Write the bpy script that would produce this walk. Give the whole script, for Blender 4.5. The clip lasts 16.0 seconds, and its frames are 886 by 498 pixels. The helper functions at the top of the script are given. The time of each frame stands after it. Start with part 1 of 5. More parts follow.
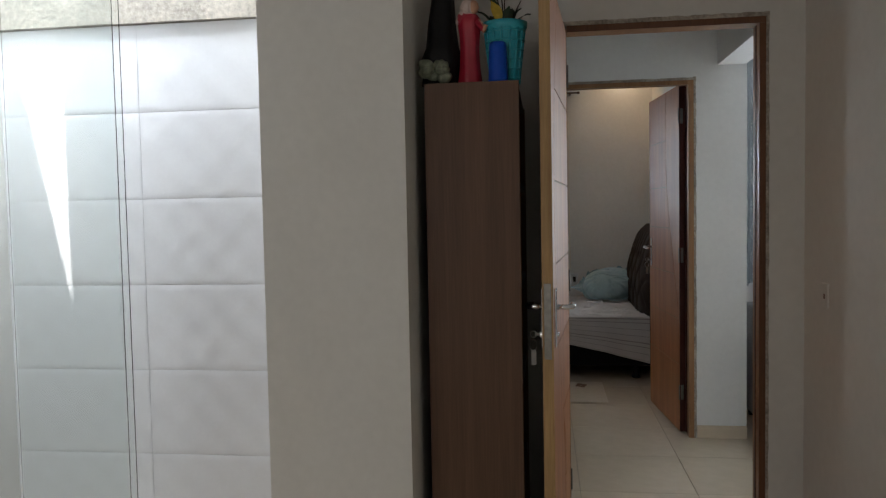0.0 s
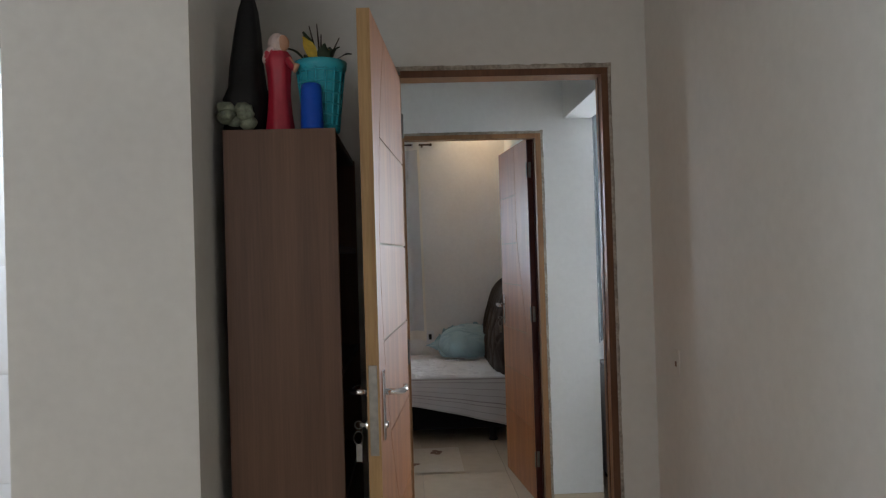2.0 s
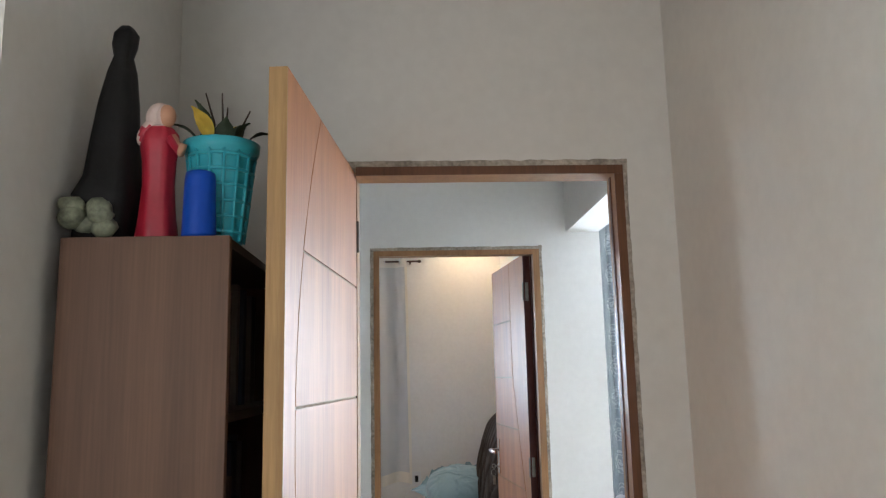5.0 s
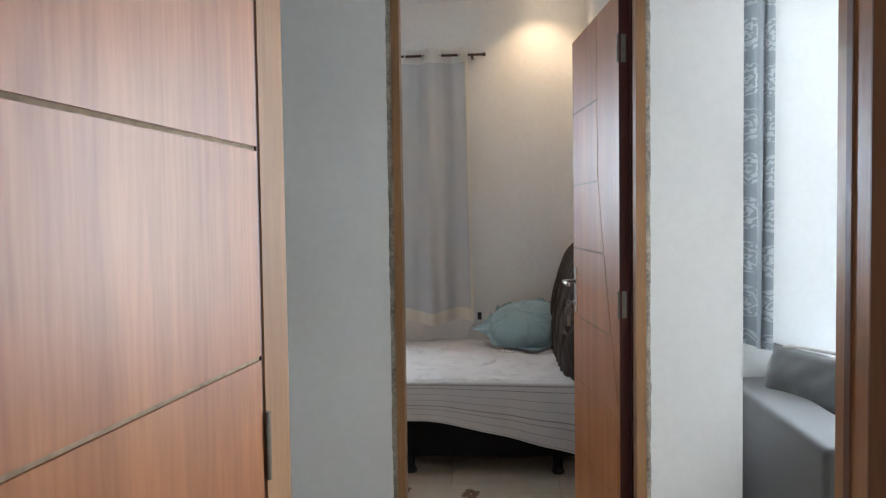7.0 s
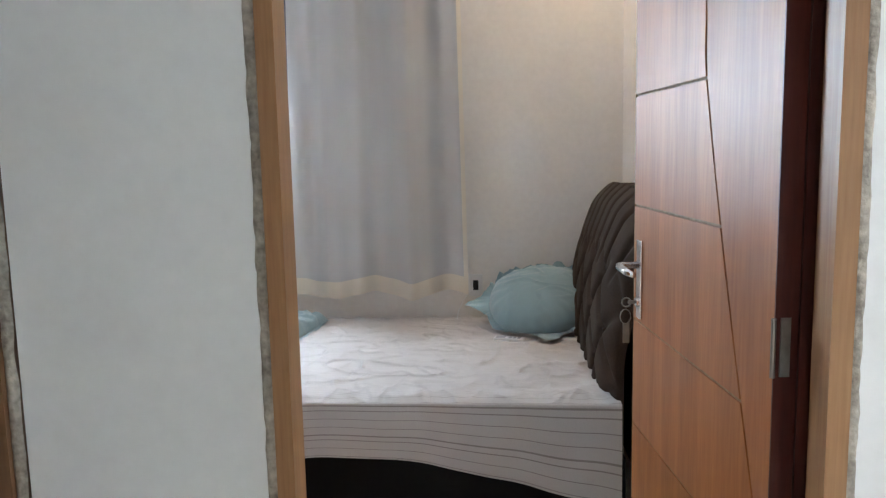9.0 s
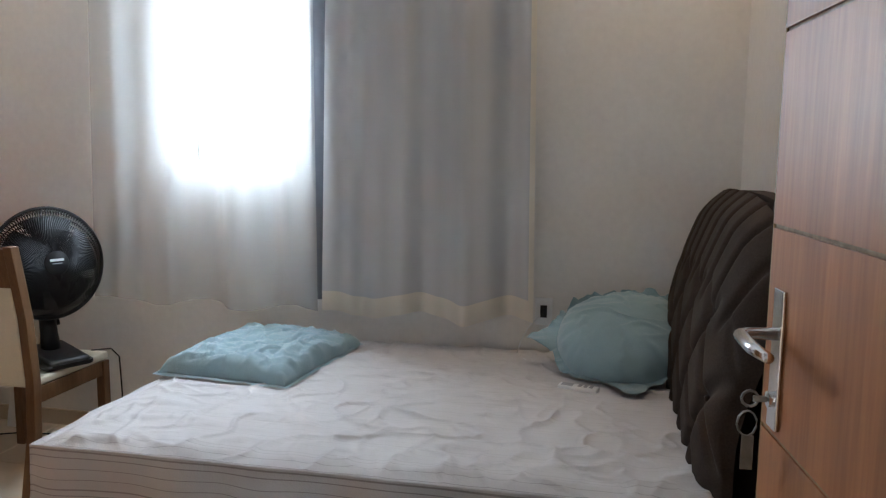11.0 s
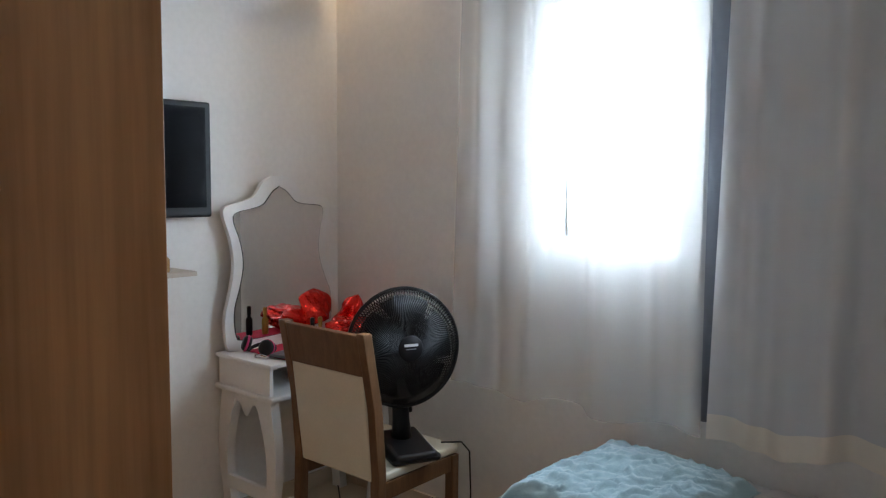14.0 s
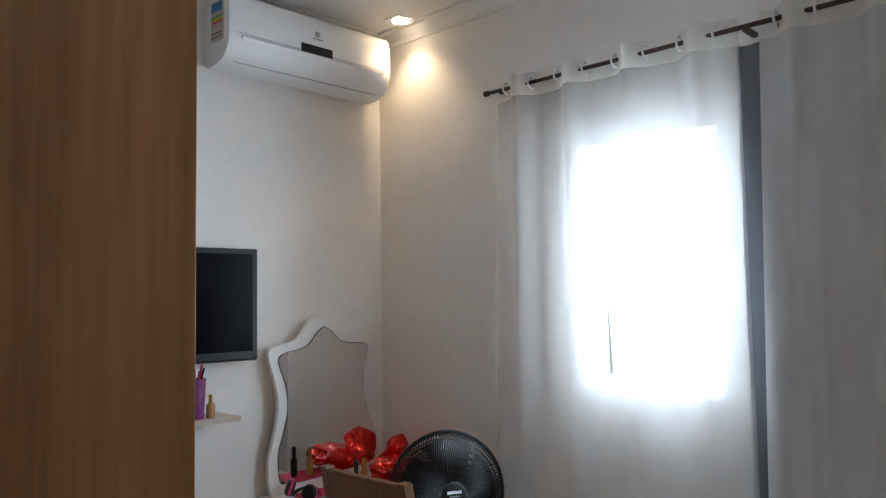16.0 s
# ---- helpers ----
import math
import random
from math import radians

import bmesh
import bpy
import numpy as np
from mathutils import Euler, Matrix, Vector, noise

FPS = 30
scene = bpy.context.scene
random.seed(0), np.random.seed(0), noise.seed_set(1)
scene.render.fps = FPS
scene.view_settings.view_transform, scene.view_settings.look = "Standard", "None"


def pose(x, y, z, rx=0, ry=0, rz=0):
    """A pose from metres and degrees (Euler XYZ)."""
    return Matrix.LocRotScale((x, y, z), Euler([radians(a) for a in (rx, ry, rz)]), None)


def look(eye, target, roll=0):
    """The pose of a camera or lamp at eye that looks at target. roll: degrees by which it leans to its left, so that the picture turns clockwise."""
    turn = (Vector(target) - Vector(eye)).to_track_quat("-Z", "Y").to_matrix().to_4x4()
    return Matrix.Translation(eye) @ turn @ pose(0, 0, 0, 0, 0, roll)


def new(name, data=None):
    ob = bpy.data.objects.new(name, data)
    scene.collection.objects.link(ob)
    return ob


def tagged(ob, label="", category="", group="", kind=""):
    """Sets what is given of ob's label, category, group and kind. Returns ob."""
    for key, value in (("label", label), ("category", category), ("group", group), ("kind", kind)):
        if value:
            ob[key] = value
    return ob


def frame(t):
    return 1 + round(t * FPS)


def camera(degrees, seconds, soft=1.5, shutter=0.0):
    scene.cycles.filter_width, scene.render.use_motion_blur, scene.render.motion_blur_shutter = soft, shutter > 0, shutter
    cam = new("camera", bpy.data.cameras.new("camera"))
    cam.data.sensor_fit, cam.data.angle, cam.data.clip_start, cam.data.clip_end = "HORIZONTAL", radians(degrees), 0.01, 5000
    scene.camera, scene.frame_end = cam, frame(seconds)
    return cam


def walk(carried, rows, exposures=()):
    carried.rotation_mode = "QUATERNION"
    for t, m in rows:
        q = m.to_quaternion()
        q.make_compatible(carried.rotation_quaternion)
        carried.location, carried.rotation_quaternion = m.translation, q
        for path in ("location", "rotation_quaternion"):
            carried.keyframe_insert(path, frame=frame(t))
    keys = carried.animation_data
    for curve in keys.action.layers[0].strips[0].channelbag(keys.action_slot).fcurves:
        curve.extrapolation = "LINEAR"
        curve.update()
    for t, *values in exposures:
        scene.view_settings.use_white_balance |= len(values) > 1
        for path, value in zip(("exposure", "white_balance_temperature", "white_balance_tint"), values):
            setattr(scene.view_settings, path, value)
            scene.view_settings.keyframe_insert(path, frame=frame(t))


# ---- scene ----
cam = camera(60.6, 16.0, soft=1.25)
PATH = [
    (0, (0.274, 0.115, 1.391), (0.008, 2.094, 1.289), -1.1),
    (0.5, (0.278, 0.149, 1.43), (0.175, 2.145, 1.37), -1.1),
    (1, (0.241, 0.184, 1.445), (0.262, 2.184, 1.404), -1.4),
    (1.5, (0.255, 0.266, 1.431), (0.331, 2.264, 1.404), -1.7),
    (2, (0.388, 0.478, 1.438), (0.476, 2.476, 1.459), -1.7),
    (2.5, (0.453, 0.629, 1.5), (0.555, 2.623, 1.614), -1.5),
    (3, (0.463, 0.81, 1.528), (0.592, 2.792, 1.763), -1.3),
    (3.2, (0.464, 0.881, 1.554), (0.596, 2.856, 1.838), -1.2),
    (5.3, (0.55, 1.273, 1.531), (0.62, 3.245, 1.857), -1.2),
    (5.5, (0.584, 1.384, 1.523), (0.632, 3.364, 1.805), -1.0),
    (6, (0.609, 1.678, 1.454), (0.6, 3.673, 1.599), -0.8),
    (6.5, (0.613, 1.97, 1.431), (0.54, 3.969, 1.459), -0.9),
    (7, (0.677, 2.328, 1.389), (0.538, 4.322, 1.304), -0.8),
    (7.5, (0.687, 2.753, 1.357), (0.513, 4.737, 1.181), -0.8),
    (8, (0.669, 3.077, 1.387), (0.507, 5.059, 1.169), -1.6),
    (8.5, (0.687, 3.386, 1.402), (0.525, 5.364, 1.155), -1.6),
    (9, (0.673, 3.723, 1.392), (0.53, 5.701, 1.134), -1.2),
    (9.2, (0.674, 3.845, 1.405), (0.523, 5.822, 1.143), -0.9),
    (11.3, (0.802, 4.564, 1.341), (0.341, 6.494, 1.091), 0.7),
    (11.5, (0.815, 4.611, 1.353), (0.312, 6.53, 1.101), 0.8),
    (12, (0.808, 4.677, 1.367), (0.176, 6.559, 1.122), 1.0),
    (12.5, (0.672, 4.836, 1.381), (-0.129, 6.653, 1.145), 0.5),
    (13, (0.563, 4.927, 1.421), (-0.426, 6.65, 1.193), 0.2),
    (13.5, (0.54, 5.034, 1.464), (-0.635, 6.638, 1.251), 0.3),
    (14, (0.524, 5.065, 1.505), (-0.754, 6.594, 1.336), 0.4),
    (14.5, (0.544, 5.102, 1.546), (-0.81, 6.571, 1.448), 0.2),
    (15, (0.545, 5.089, 1.576), (-0.834, 6.538, 1.562), -0.3),
    (15.5, (0.564, 5.095, 1.598), (-0.83, 6.529, 1.665), -0.7),
    (16, (0.575, 5.094, 1.614), (-0.811, 6.53, 1.743), -0.9),
]
EXPOSURES = [(t, stops, 6250 if t > 1.9 else 6550, 14) for t, stops in ((0.0, 0.25), (1.5, 0.4), (2.0, 0.75), (3.0, 1.65), (5.5, 1.8), (6.5, 1.65), (7.5, 1.5), (8.0, 1.7), (8.5, 1.9), (9.0, 1.95), (11.5, 1.15), (12.5, 1.0), (14.0, 0.95), (16.0, 0.8))]
walk(cam, [(t, look(eye, target, roll)) for t, eye, target, roll in PATH], EXPOSURES)

# ---- world and large lights ----
world = bpy.data.worlds.new("world")
scene.world = world
world.use_nodes = True
wn = world.node_tree.nodes
sky = wn.new("ShaderNodeTexSky")
sky.sky_type, sky.sun_disc, sky.sun_elevation, sky.sun_rotation = "NISHITA", False, radians(53), radians(180)
wn["Background"].inputs["Strength"].default_value = 0.1
world.node_tree.links.new(sky.outputs["Color"], wn["Background"].inputs["Color"])


def area_light(name, m, sx, sy, watts, colour):
    data = bpy.data.lights.new(name, "AREA")
    data.shape, data.size, data.size_y, data.energy, data.color = "RECTANGLE", sx, sy, watts, colour
    ob = new(name, data)
    ob.matrix_world = m
    return ob


area_light("sky_bedroom_window", look((-0.825, 7.80, 1.73), (-0.825, 5, 1.5)), 0.56, 0.96, 26, (0.74, 0.89, 1.0))
area_light("sky_living_window", look((2.65, 5.66, 1.5), (2.65, 3, 1.3)), 1.25, 1.7, 48, (0.82, 0.93, 1.0))
# Added fill lamp under the closed shower roof, to brighten the tiles.
area_light("fill_shower", look((-1.15, 2.53, 2.735), (-1.15, 2.53, 0)), 1.05, 0.30, 25, (0.82, 0.92, 1.0))
# Added fill lamp behind the walk's start, to brighten the front room.
area_light("fill_front_room", look((-0.95, -1.72, 1.6), (-0.95, 1, 1.4)), 1.1, 1.0, 10.5, (1.0, 0.98, 0.95))
sun_data = bpy.data.lights.new("sun", "SUN")
sun_data.energy, sun_data.angle, sun_data.color = 5.0, radians(0.5), (1.0, 0.97, 0.92)
new("sun", sun_data).matrix_world = look((0, 0, 6), (0, 0.6, 5.2))

# ---- materials ----


def mat(name, base, rough=0.6, metal=0.0, vary=0.12, scale=6.0, bump=0.15, fine=60.0, stretch=(1, 1, 1), spec=0.5, coat=0.0, random_amount=0.0, sheen=0.0):
    m = bpy.data.materials.new(name)
    m.use_nodes = True
    nt = m.node_tree
    n, link = nt.nodes, nt.links.new
    b = n["Principled BSDF"]
    b.inputs["Roughness"].default_value, b.inputs["Metallic"].default_value = rough, metal
    b.inputs["Specular IOR Level"].default_value = spec
    b.inputs["Coat Weight"].default_value = coat
    b.inputs["Sheen Weight"].default_value = sheen
    tc, mp = n.new("ShaderNodeTexCoord"), n.new("ShaderNodeMapping")
    mp.inputs["Scale"].default_value = stretch
    link(tc.outputs["Object"], mp.inputs["Vector"])
    big, small = n.new("ShaderNodeTexNoise"), n.new("ShaderNodeTexNoise")
    for t, s in ((big, scale), (small, fine)):
        t.inputs["Scale"].default_value, t.inputs["Detail"].default_value = s, 5
        link(mp.outputs["Vector"], t.inputs["Vector"])
    add = n.new("ShaderNodeMath")
    add.operation = "ADD"
    link(big.outputs["Fac"], add.inputs[0]), link(small.outputs["Fac"], add.inputs[1])
    ramp = n.new("ShaderNodeMapRange")
    ramp.inputs["From Min"].default_value, ramp.inputs["From Max"].default_value = 0.6, 1.4
    ramp.inputs["To Min"].default_value, ramp.inputs["To Max"].default_value = 1 - vary, 1 + vary
    link(add.outputs[0], ramp.inputs["Value"])
    val = ramp.outputs["Result"]
    if random_amount:
        info, rr, mul = n.new("ShaderNodeObjectInfo"), n.new("ShaderNodeMapRange"), n.new("ShaderNodeMath")
        rr.inputs["To Min"].default_value, rr.inputs["To Max"].default_value = 1 - random_amount, 1 + random_amount
        mul.operation = "MULTIPLY"
        link(info.outputs["Random"], rr.inputs["Value"]), link(rr.outputs["Result"], mul.inputs[0]), link(val, mul.inputs[1])
        val = mul.outputs[0]
    hsv = n.new("ShaderNodeHueSaturation")
    hsv.inputs["Color"].default_value = (*base, 1)
    link(val, hsv.inputs["Value"])
    link(hsv.outputs["Color"], b.inputs["Base Color"])
    if bump:
        bp = n.new("ShaderNodeBump")
        bp.inputs["Strength"].default_value, bp.inputs["Distance"].default_value = bump, 0.004
        link(small.outputs["Fac"], bp.inputs["Height"])
        link(bp.outputs["Normal"], b.inputs["Normal"])
    return m


def wood(name, light, dark, rough=0.3, grain=(14, 14, 0.9), coat=0.0, contrast=(0.3, 0.75), bump=0.08):
    """Long grain along the object's z."""
    m = bpy.data.materials.new(name)
    m.use_nodes = True
    nt = m.node_tree
    n, link = nt.nodes, nt.links.new
    b = n["Principled BSDF"]
    b.inputs["Roughness"].default_value, b.inputs["Coat Weight"].default_value = rough, coat
    b.inputs["Specular IOR Level"].default_value = 0.35
    b.inputs["Coat Roughness"].default_value = 0.3
    tc, mp = n.new("ShaderNodeTexCoord"), n.new("ShaderNodeMapping")
    mp.inputs["Scale"].default_value = grain
    link(tc.outputs["Object"], mp.inputs["Vector"])
    a, c = n.new("ShaderNodeTexNoise"), n.new("ShaderNodeTexNoise")
    a.inputs["Scale"].default_value, a.inputs["Detail"].default_value, a.inputs["Distortion"].default_value = 1.0, 6, 0.6
    c.inputs["Scale"].default_value, c.inputs["Detail"].default_value = 7.0, 4
    link(mp.outputs["Vector"], a.inputs["Vector"]), link(mp.outputs["Vector"], c.inputs["Vector"])
    mix = n.new("ShaderNodeMix")
    mix.inputs[0].default_value = 0.4
    link(a.outputs["Fac"], mix.inputs[2]), link(c.outputs["Fac"], mix.inputs[3])
    ramp = n.new("ShaderNodeValToRGB")
    ramp.color_ramp.elements[0].position, ramp.color_ramp.elements[1].position = contrast
    ramp.color_ramp.elements[0].color, ramp.color_ramp.elements[1].color = (*dark, 1), (*light, 1)
    link(mix.outputs[0], ramp.inputs["Fac"])
    link(ramp.outputs["Color"], b.inputs["Base Color"])
    bp = n.new("ShaderNodeBump")
    bp.inputs["Strength"].default_value, bp.inputs["Distance"].default_value = bump, 0.002
    link(c.outputs["Fac"], bp.inputs["Height"]), link(bp.outputs["Normal"], b.inputs["Normal"])
    return m


def cloth_through(name, base, see, glow, rough=0.9):
    """A curtain cloth: see is how far it is open between the threads, glow how far light passes into it."""
    m = bpy.data.materials.new(name)
    m.use_nodes = True
    nt = m.node_tree
    n, link = nt.nodes, nt.links.new
    out = n["Material Output"]
    b = n["Principled BSDF"]
    b.inputs["Base Color"].default_value, b.inputs["Roughness"].default_value = (*base, 1), rough
    b.inputs["Specular IOR Level"].default_value = 0.15
    tc, weave = n.new("ShaderNodeTexCoord"), n.new("ShaderNodeTexNoise")
    weave.inputs["Scale"].default_value = 350
    link(tc.outputs["Object"], weave.inputs["Vector"])
    bp = n.new("ShaderNodeBump")
    bp.inputs["Strength"].default_value, bp.inputs["Distance"].default_value = 0.2, 0.002
    link(weave.outputs["Fac"], bp.inputs["Height"]), link(bp.outputs["Normal"], b.inputs["Normal"])
    tr, ts = n.new("ShaderNodeBsdfTranslucent"), n.new("ShaderNodeBsdfTransparent")
    tr.inputs["Color"].default_value = (*base, 1)
    m1, m2 = n.new("ShaderNodeMixShader"), n.new("ShaderNodeMixShader")
    m1.inputs[0].default_value, m2.inputs[0].default_value = glow, see
    link(b.outputs[0], m1.inputs[1]), link(tr.outputs[0], m1.inputs[2])
    link(m1.outputs[0], m2.inputs[1]), link(ts.outputs[0], m2.inputs[2])
    link(m2.outputs[0], out.inputs["Surface"])
    return m


def glass(name, tint):
    m = bpy.data.materials.new(name)
    m.use_nodes = True
    b = m.node_tree.nodes["Principled BSDF"]
    b.inputs["Base Color"].default_value, b.inputs["Roughness"].default_value = (*tint, 1), 0.0
    b.inputs["Transmission Weight"].default_value, b.inputs["IOR"].default_value = 1.0, 1.45
    return m


def emit(name, colour, strength):
    m = bpy.data.materials.new(name)
    m.use_nodes = True
    b = m.node_tree.nodes["Principled BSDF"]
    b.inputs["Emission Color"].default_value, b.inputs["Emission Strength"].default_value = (*colour, 1), strength
    return m


PAINT = mat("white_wall_paint", (0.79, 0.77, 0.74), 0.55, vary=0.05, scale=1.6, bump=0.05, fine=40)
PAINT_HALL = mat("cool_white_wall_paint", (0.76, 0.76, 0.75), 0.5, vary=0.04, scale=1.8, bump=0.12, fine=40)
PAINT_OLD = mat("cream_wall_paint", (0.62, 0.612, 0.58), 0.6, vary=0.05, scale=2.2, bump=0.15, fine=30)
CEIL = mat("ceiling_paint", (0.8, 0.79, 0.77), 0.8, vary=0.03, scale=2, bump=0.1)
MORTAR = mat("rough_mortar", (0.36, 0.32, 0.27), 0.95, vary=0.6, scale=14, bump=0.9, fine=90)
CEMENT = mat("stained_cement_render", (0.46, 0.42, 0.36), 0.95, vary=0.4, scale=5, bump=0.8, fine=60)
GROUT = mat("floor_grout", (0.42, 0.36, 0.29), 0.9, vary=0.2, scale=12)
PORCELAIN = mat("beige_polished_porcelain", (0.66, 0.55, 0.42), 0.14, vary=0.07, scale=2.4, bump=0.02, fine=12, random_amount=0.03)
TILE = mat("white_glazed_tile", (0.8, 0.81, 0.83), 0.16, vary=0.02, scale=4, bump=0.0, random_amount=0.015)
WGROUT = mat("white_grout", (0.68, 0.69, 0.71), 0.9, vary=0.1, scale=10)
DOORWOOD = wood("varnished_door_veneer", (0.49, 0.195, 0.062), (0.27, 0.088, 0.025), 0.46, (16, 16, 1.1), coat=0.04)
GROOVE = mat("routed_groove", (0.30, 0.20, 0.11), 0.8, vary=0.3, scale=30)
DOOREDGE = wood("pale_raw_door_edge", (0.45, 0.285, 0.125), (0.24, 0.135, 0.055), 0.55, (30, 30, 2), contrast=(0.25, 0.7))
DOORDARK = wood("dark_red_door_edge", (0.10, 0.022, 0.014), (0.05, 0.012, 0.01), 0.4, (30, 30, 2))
JAMB = wood("brown_jamb_wood", (0.40, 0.22, 0.10), (0.24, 0.115, 0.05), 0.4, (26, 26, 1.4))
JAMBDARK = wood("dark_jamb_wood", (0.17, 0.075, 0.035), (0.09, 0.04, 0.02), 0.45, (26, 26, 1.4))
JAMBMID = wood("aged_brown_jamb_wood", (0.21, 0.11, 0.055), (0.13, 0.062, 0.03), 0.45, (26, 26, 1.4))
LAMINATE = wood("brown_laminate", (0.145, 0.075, 0.042), (0.075, 0.037, 0.02), 0.5, (26, 26, 0.8), bump=0.03)
# LAMINATE darkened in colour to carry the shade inside the bookshelf.
LAMINATE_IN = wood("shaded_laminate", (0.06, 0.042, 0.03), (0.03, 0.022, 0.016), 0.5, (20, 20, 0.8))
WARDROBE = wood("wardrobe_laminate", (0.48, 0.235, 0.095), (0.25, 0.115, 0.045), 0.42, (7, 7, 0.32), contrast=(0.36, 0.66), bump=0.04)
CHAIRWOOD = wood("walnut_chair_wood", (0.20, 0.10, 0.045), (0.10, 0.048, 0.02), 0.4, (40, 40, 4))
CHROME = mat("chrome", (0.75, 0.75, 0.76), 0.18, 1.0, vary=0.03, bump=0.0)
STEEL = mat("worn_steel", (0.24, 0.23, 0.21), 0.45, 0.9, vary=0.2, scale=40, bump=0.1)
BLACK = mat("black_plastic", (0.009, 0.009, 0.010), 0.38, vary=0.1, bump=0.03, spec=0.3)
BLACKM = mat("matte_black_base", (0.008, 0.008, 0.009), 0.9, vary=0.1, spec=0.15)
SCREEN = mat("black_screen", (0.004, 0.004, 0.005), 0.22, vary=0.05, bump=0, spec=0.08)
WHITEP = mat("white_lacquer", (0.8, 0.79, 0.77), 0.35, vary=0.04, scale=5, bump=0.04)
WHITEPL = mat("white_plastic", (0.76, 0.77, 0.78), 0.35, vary=0.03, scale=5, bump=0.02)
GREYPL = mat("grey_plastic", (0.35, 0.36, 0.38), 0.5, vary=0.05)
ROD = mat("dark_bronze_rod", (0.06, 0.03, 0.02), 0.35, 0.3, vary=0.2, bump=0.05)
SHEER = cloth_through("white_sheer_cloth", (0.78, 0.775, 0.765), 0.60, 0.006)
HEADER = cloth_through("white_curtain_header", (0.82, 0.79, 0.74), 0.03, 0.4)
BLACKOUT = cloth_through("grey_lined_cloth", (0.63, 0.63, 0.63), 0.0, 0.2)
HEM = cloth_through("cream_hem_cloth", (0.84, 0.79, 0.70), 0.0, 0.35)
GAP = cloth_through("curtain_gap_dark", (0.16, 0.17, 0.19), 0.0, 0.1)
BLUE = mat("faded_teal_cotton", (0.28, 0.41, 0.46), 0.9, vary=0.08, scale=8, bump=0.35, fine=260, sheen=0.3)
HEADB = mat("dark_brown_suede", (0.042, 0.028, 0.02), 0.85, vary=0.3, scale=9, bump=0.15, fine=200, spec=0.2)
GREYSOFA = mat("grey_sofa_suede", (0.055, 0.053, 0.052), 0.85, vary=0.12, scale=7, bump=0.3, fine=220, sheen=0.4)
CREAMSEAT = mat("cream_leatherette", (0.62, 0.57, 0.46), 0.5, vary=0.06, scale=10, bump=0.1, fine=150)
RED = mat("red_painted_plaster", (0.36, 0.014, 0.035), 0.4, vary=0.15, scale=20, bump=0.1)
REDCLOTH = mat("crimson_cloth", (0.48, 0.012, 0.05), 0.85, vary=0.1, scale=12, bump=0.2, fine=300)
REDFOIL = mat("red_foil_wrap", (0.75, 0.03, 0.02), 0.16, 0.75, vary=0.15, scale=14, bump=0.1, fine=30)
PLASTER = mat("dark_painted_plaster", (0.007, 0.007, 0.007), 0.5, vary=0.3, scale=20, bump=0.3, fine=70, spec=0.2)
PALEPL = mat("pale_green_plaster", (0.18, 0.20, 0.14), 0.6, vary=0.6, scale=34, bump=0.5, fine=90)
SKIN = mat("painted_plaster_tan", (0.5, 0.27, 0.17), 0.5, vary=0.1)
TURQ = mat("turquoise_plastic", (0.03, 0.36, 0.44), 0.35, vary=0.08, bump=0.03)
COBALT = mat("cobalt_blue_plastic", (0.004, 0.06, 0.40), 0.4, vary=0.08, bump=0.02, spec=0.25)
LEAFM = mat("dark_leaf", (0.03, 0.05, 0.025), 0.5, vary=0.3, scale=30)
TWIG = mat("dry_twig", (0.05, 0.035, 0.025), 0.8, vary=0.3, scale=30)
YELLOW = mat("yellow_petal", (0.55, 0.38, 0.05), 0.7, vary=0.2, scale=30)
PAPER = mat("old_paper", (0.5, 0.47, 0.42), 0.9, vary=0.15, scale=20)
PURPLE = mat("purple_printed_plastic", (0.16, 0.03, 0.14), 0.4, vary=0.6, scale=26, bump=0.02)
PINK = mat("pink_plastic", (0.6, 0.03, 0.16), 0.4, vary=0.1)
GOLD = mat("gold_paint", (0.5, 0.30, 0.06), 0.35, 0.5, vary=0.2, scale=30)
MIRROR = mat("mirror_silver", (0.9, 0.9, 0.9), 0.015, 1.0, vary=0.0, bump=0.0)
GLASSM = glass("green_tinted_glass", (0.955, 0.985, 0.98))
ALU = mat("white_aluminium", (0.8, 0.82, 0.84), 0.35, 0.1, vary=0.03)
LAMPM = emit("warm_lamp_face", (1.0, 0.78, 0.5), 14.0)


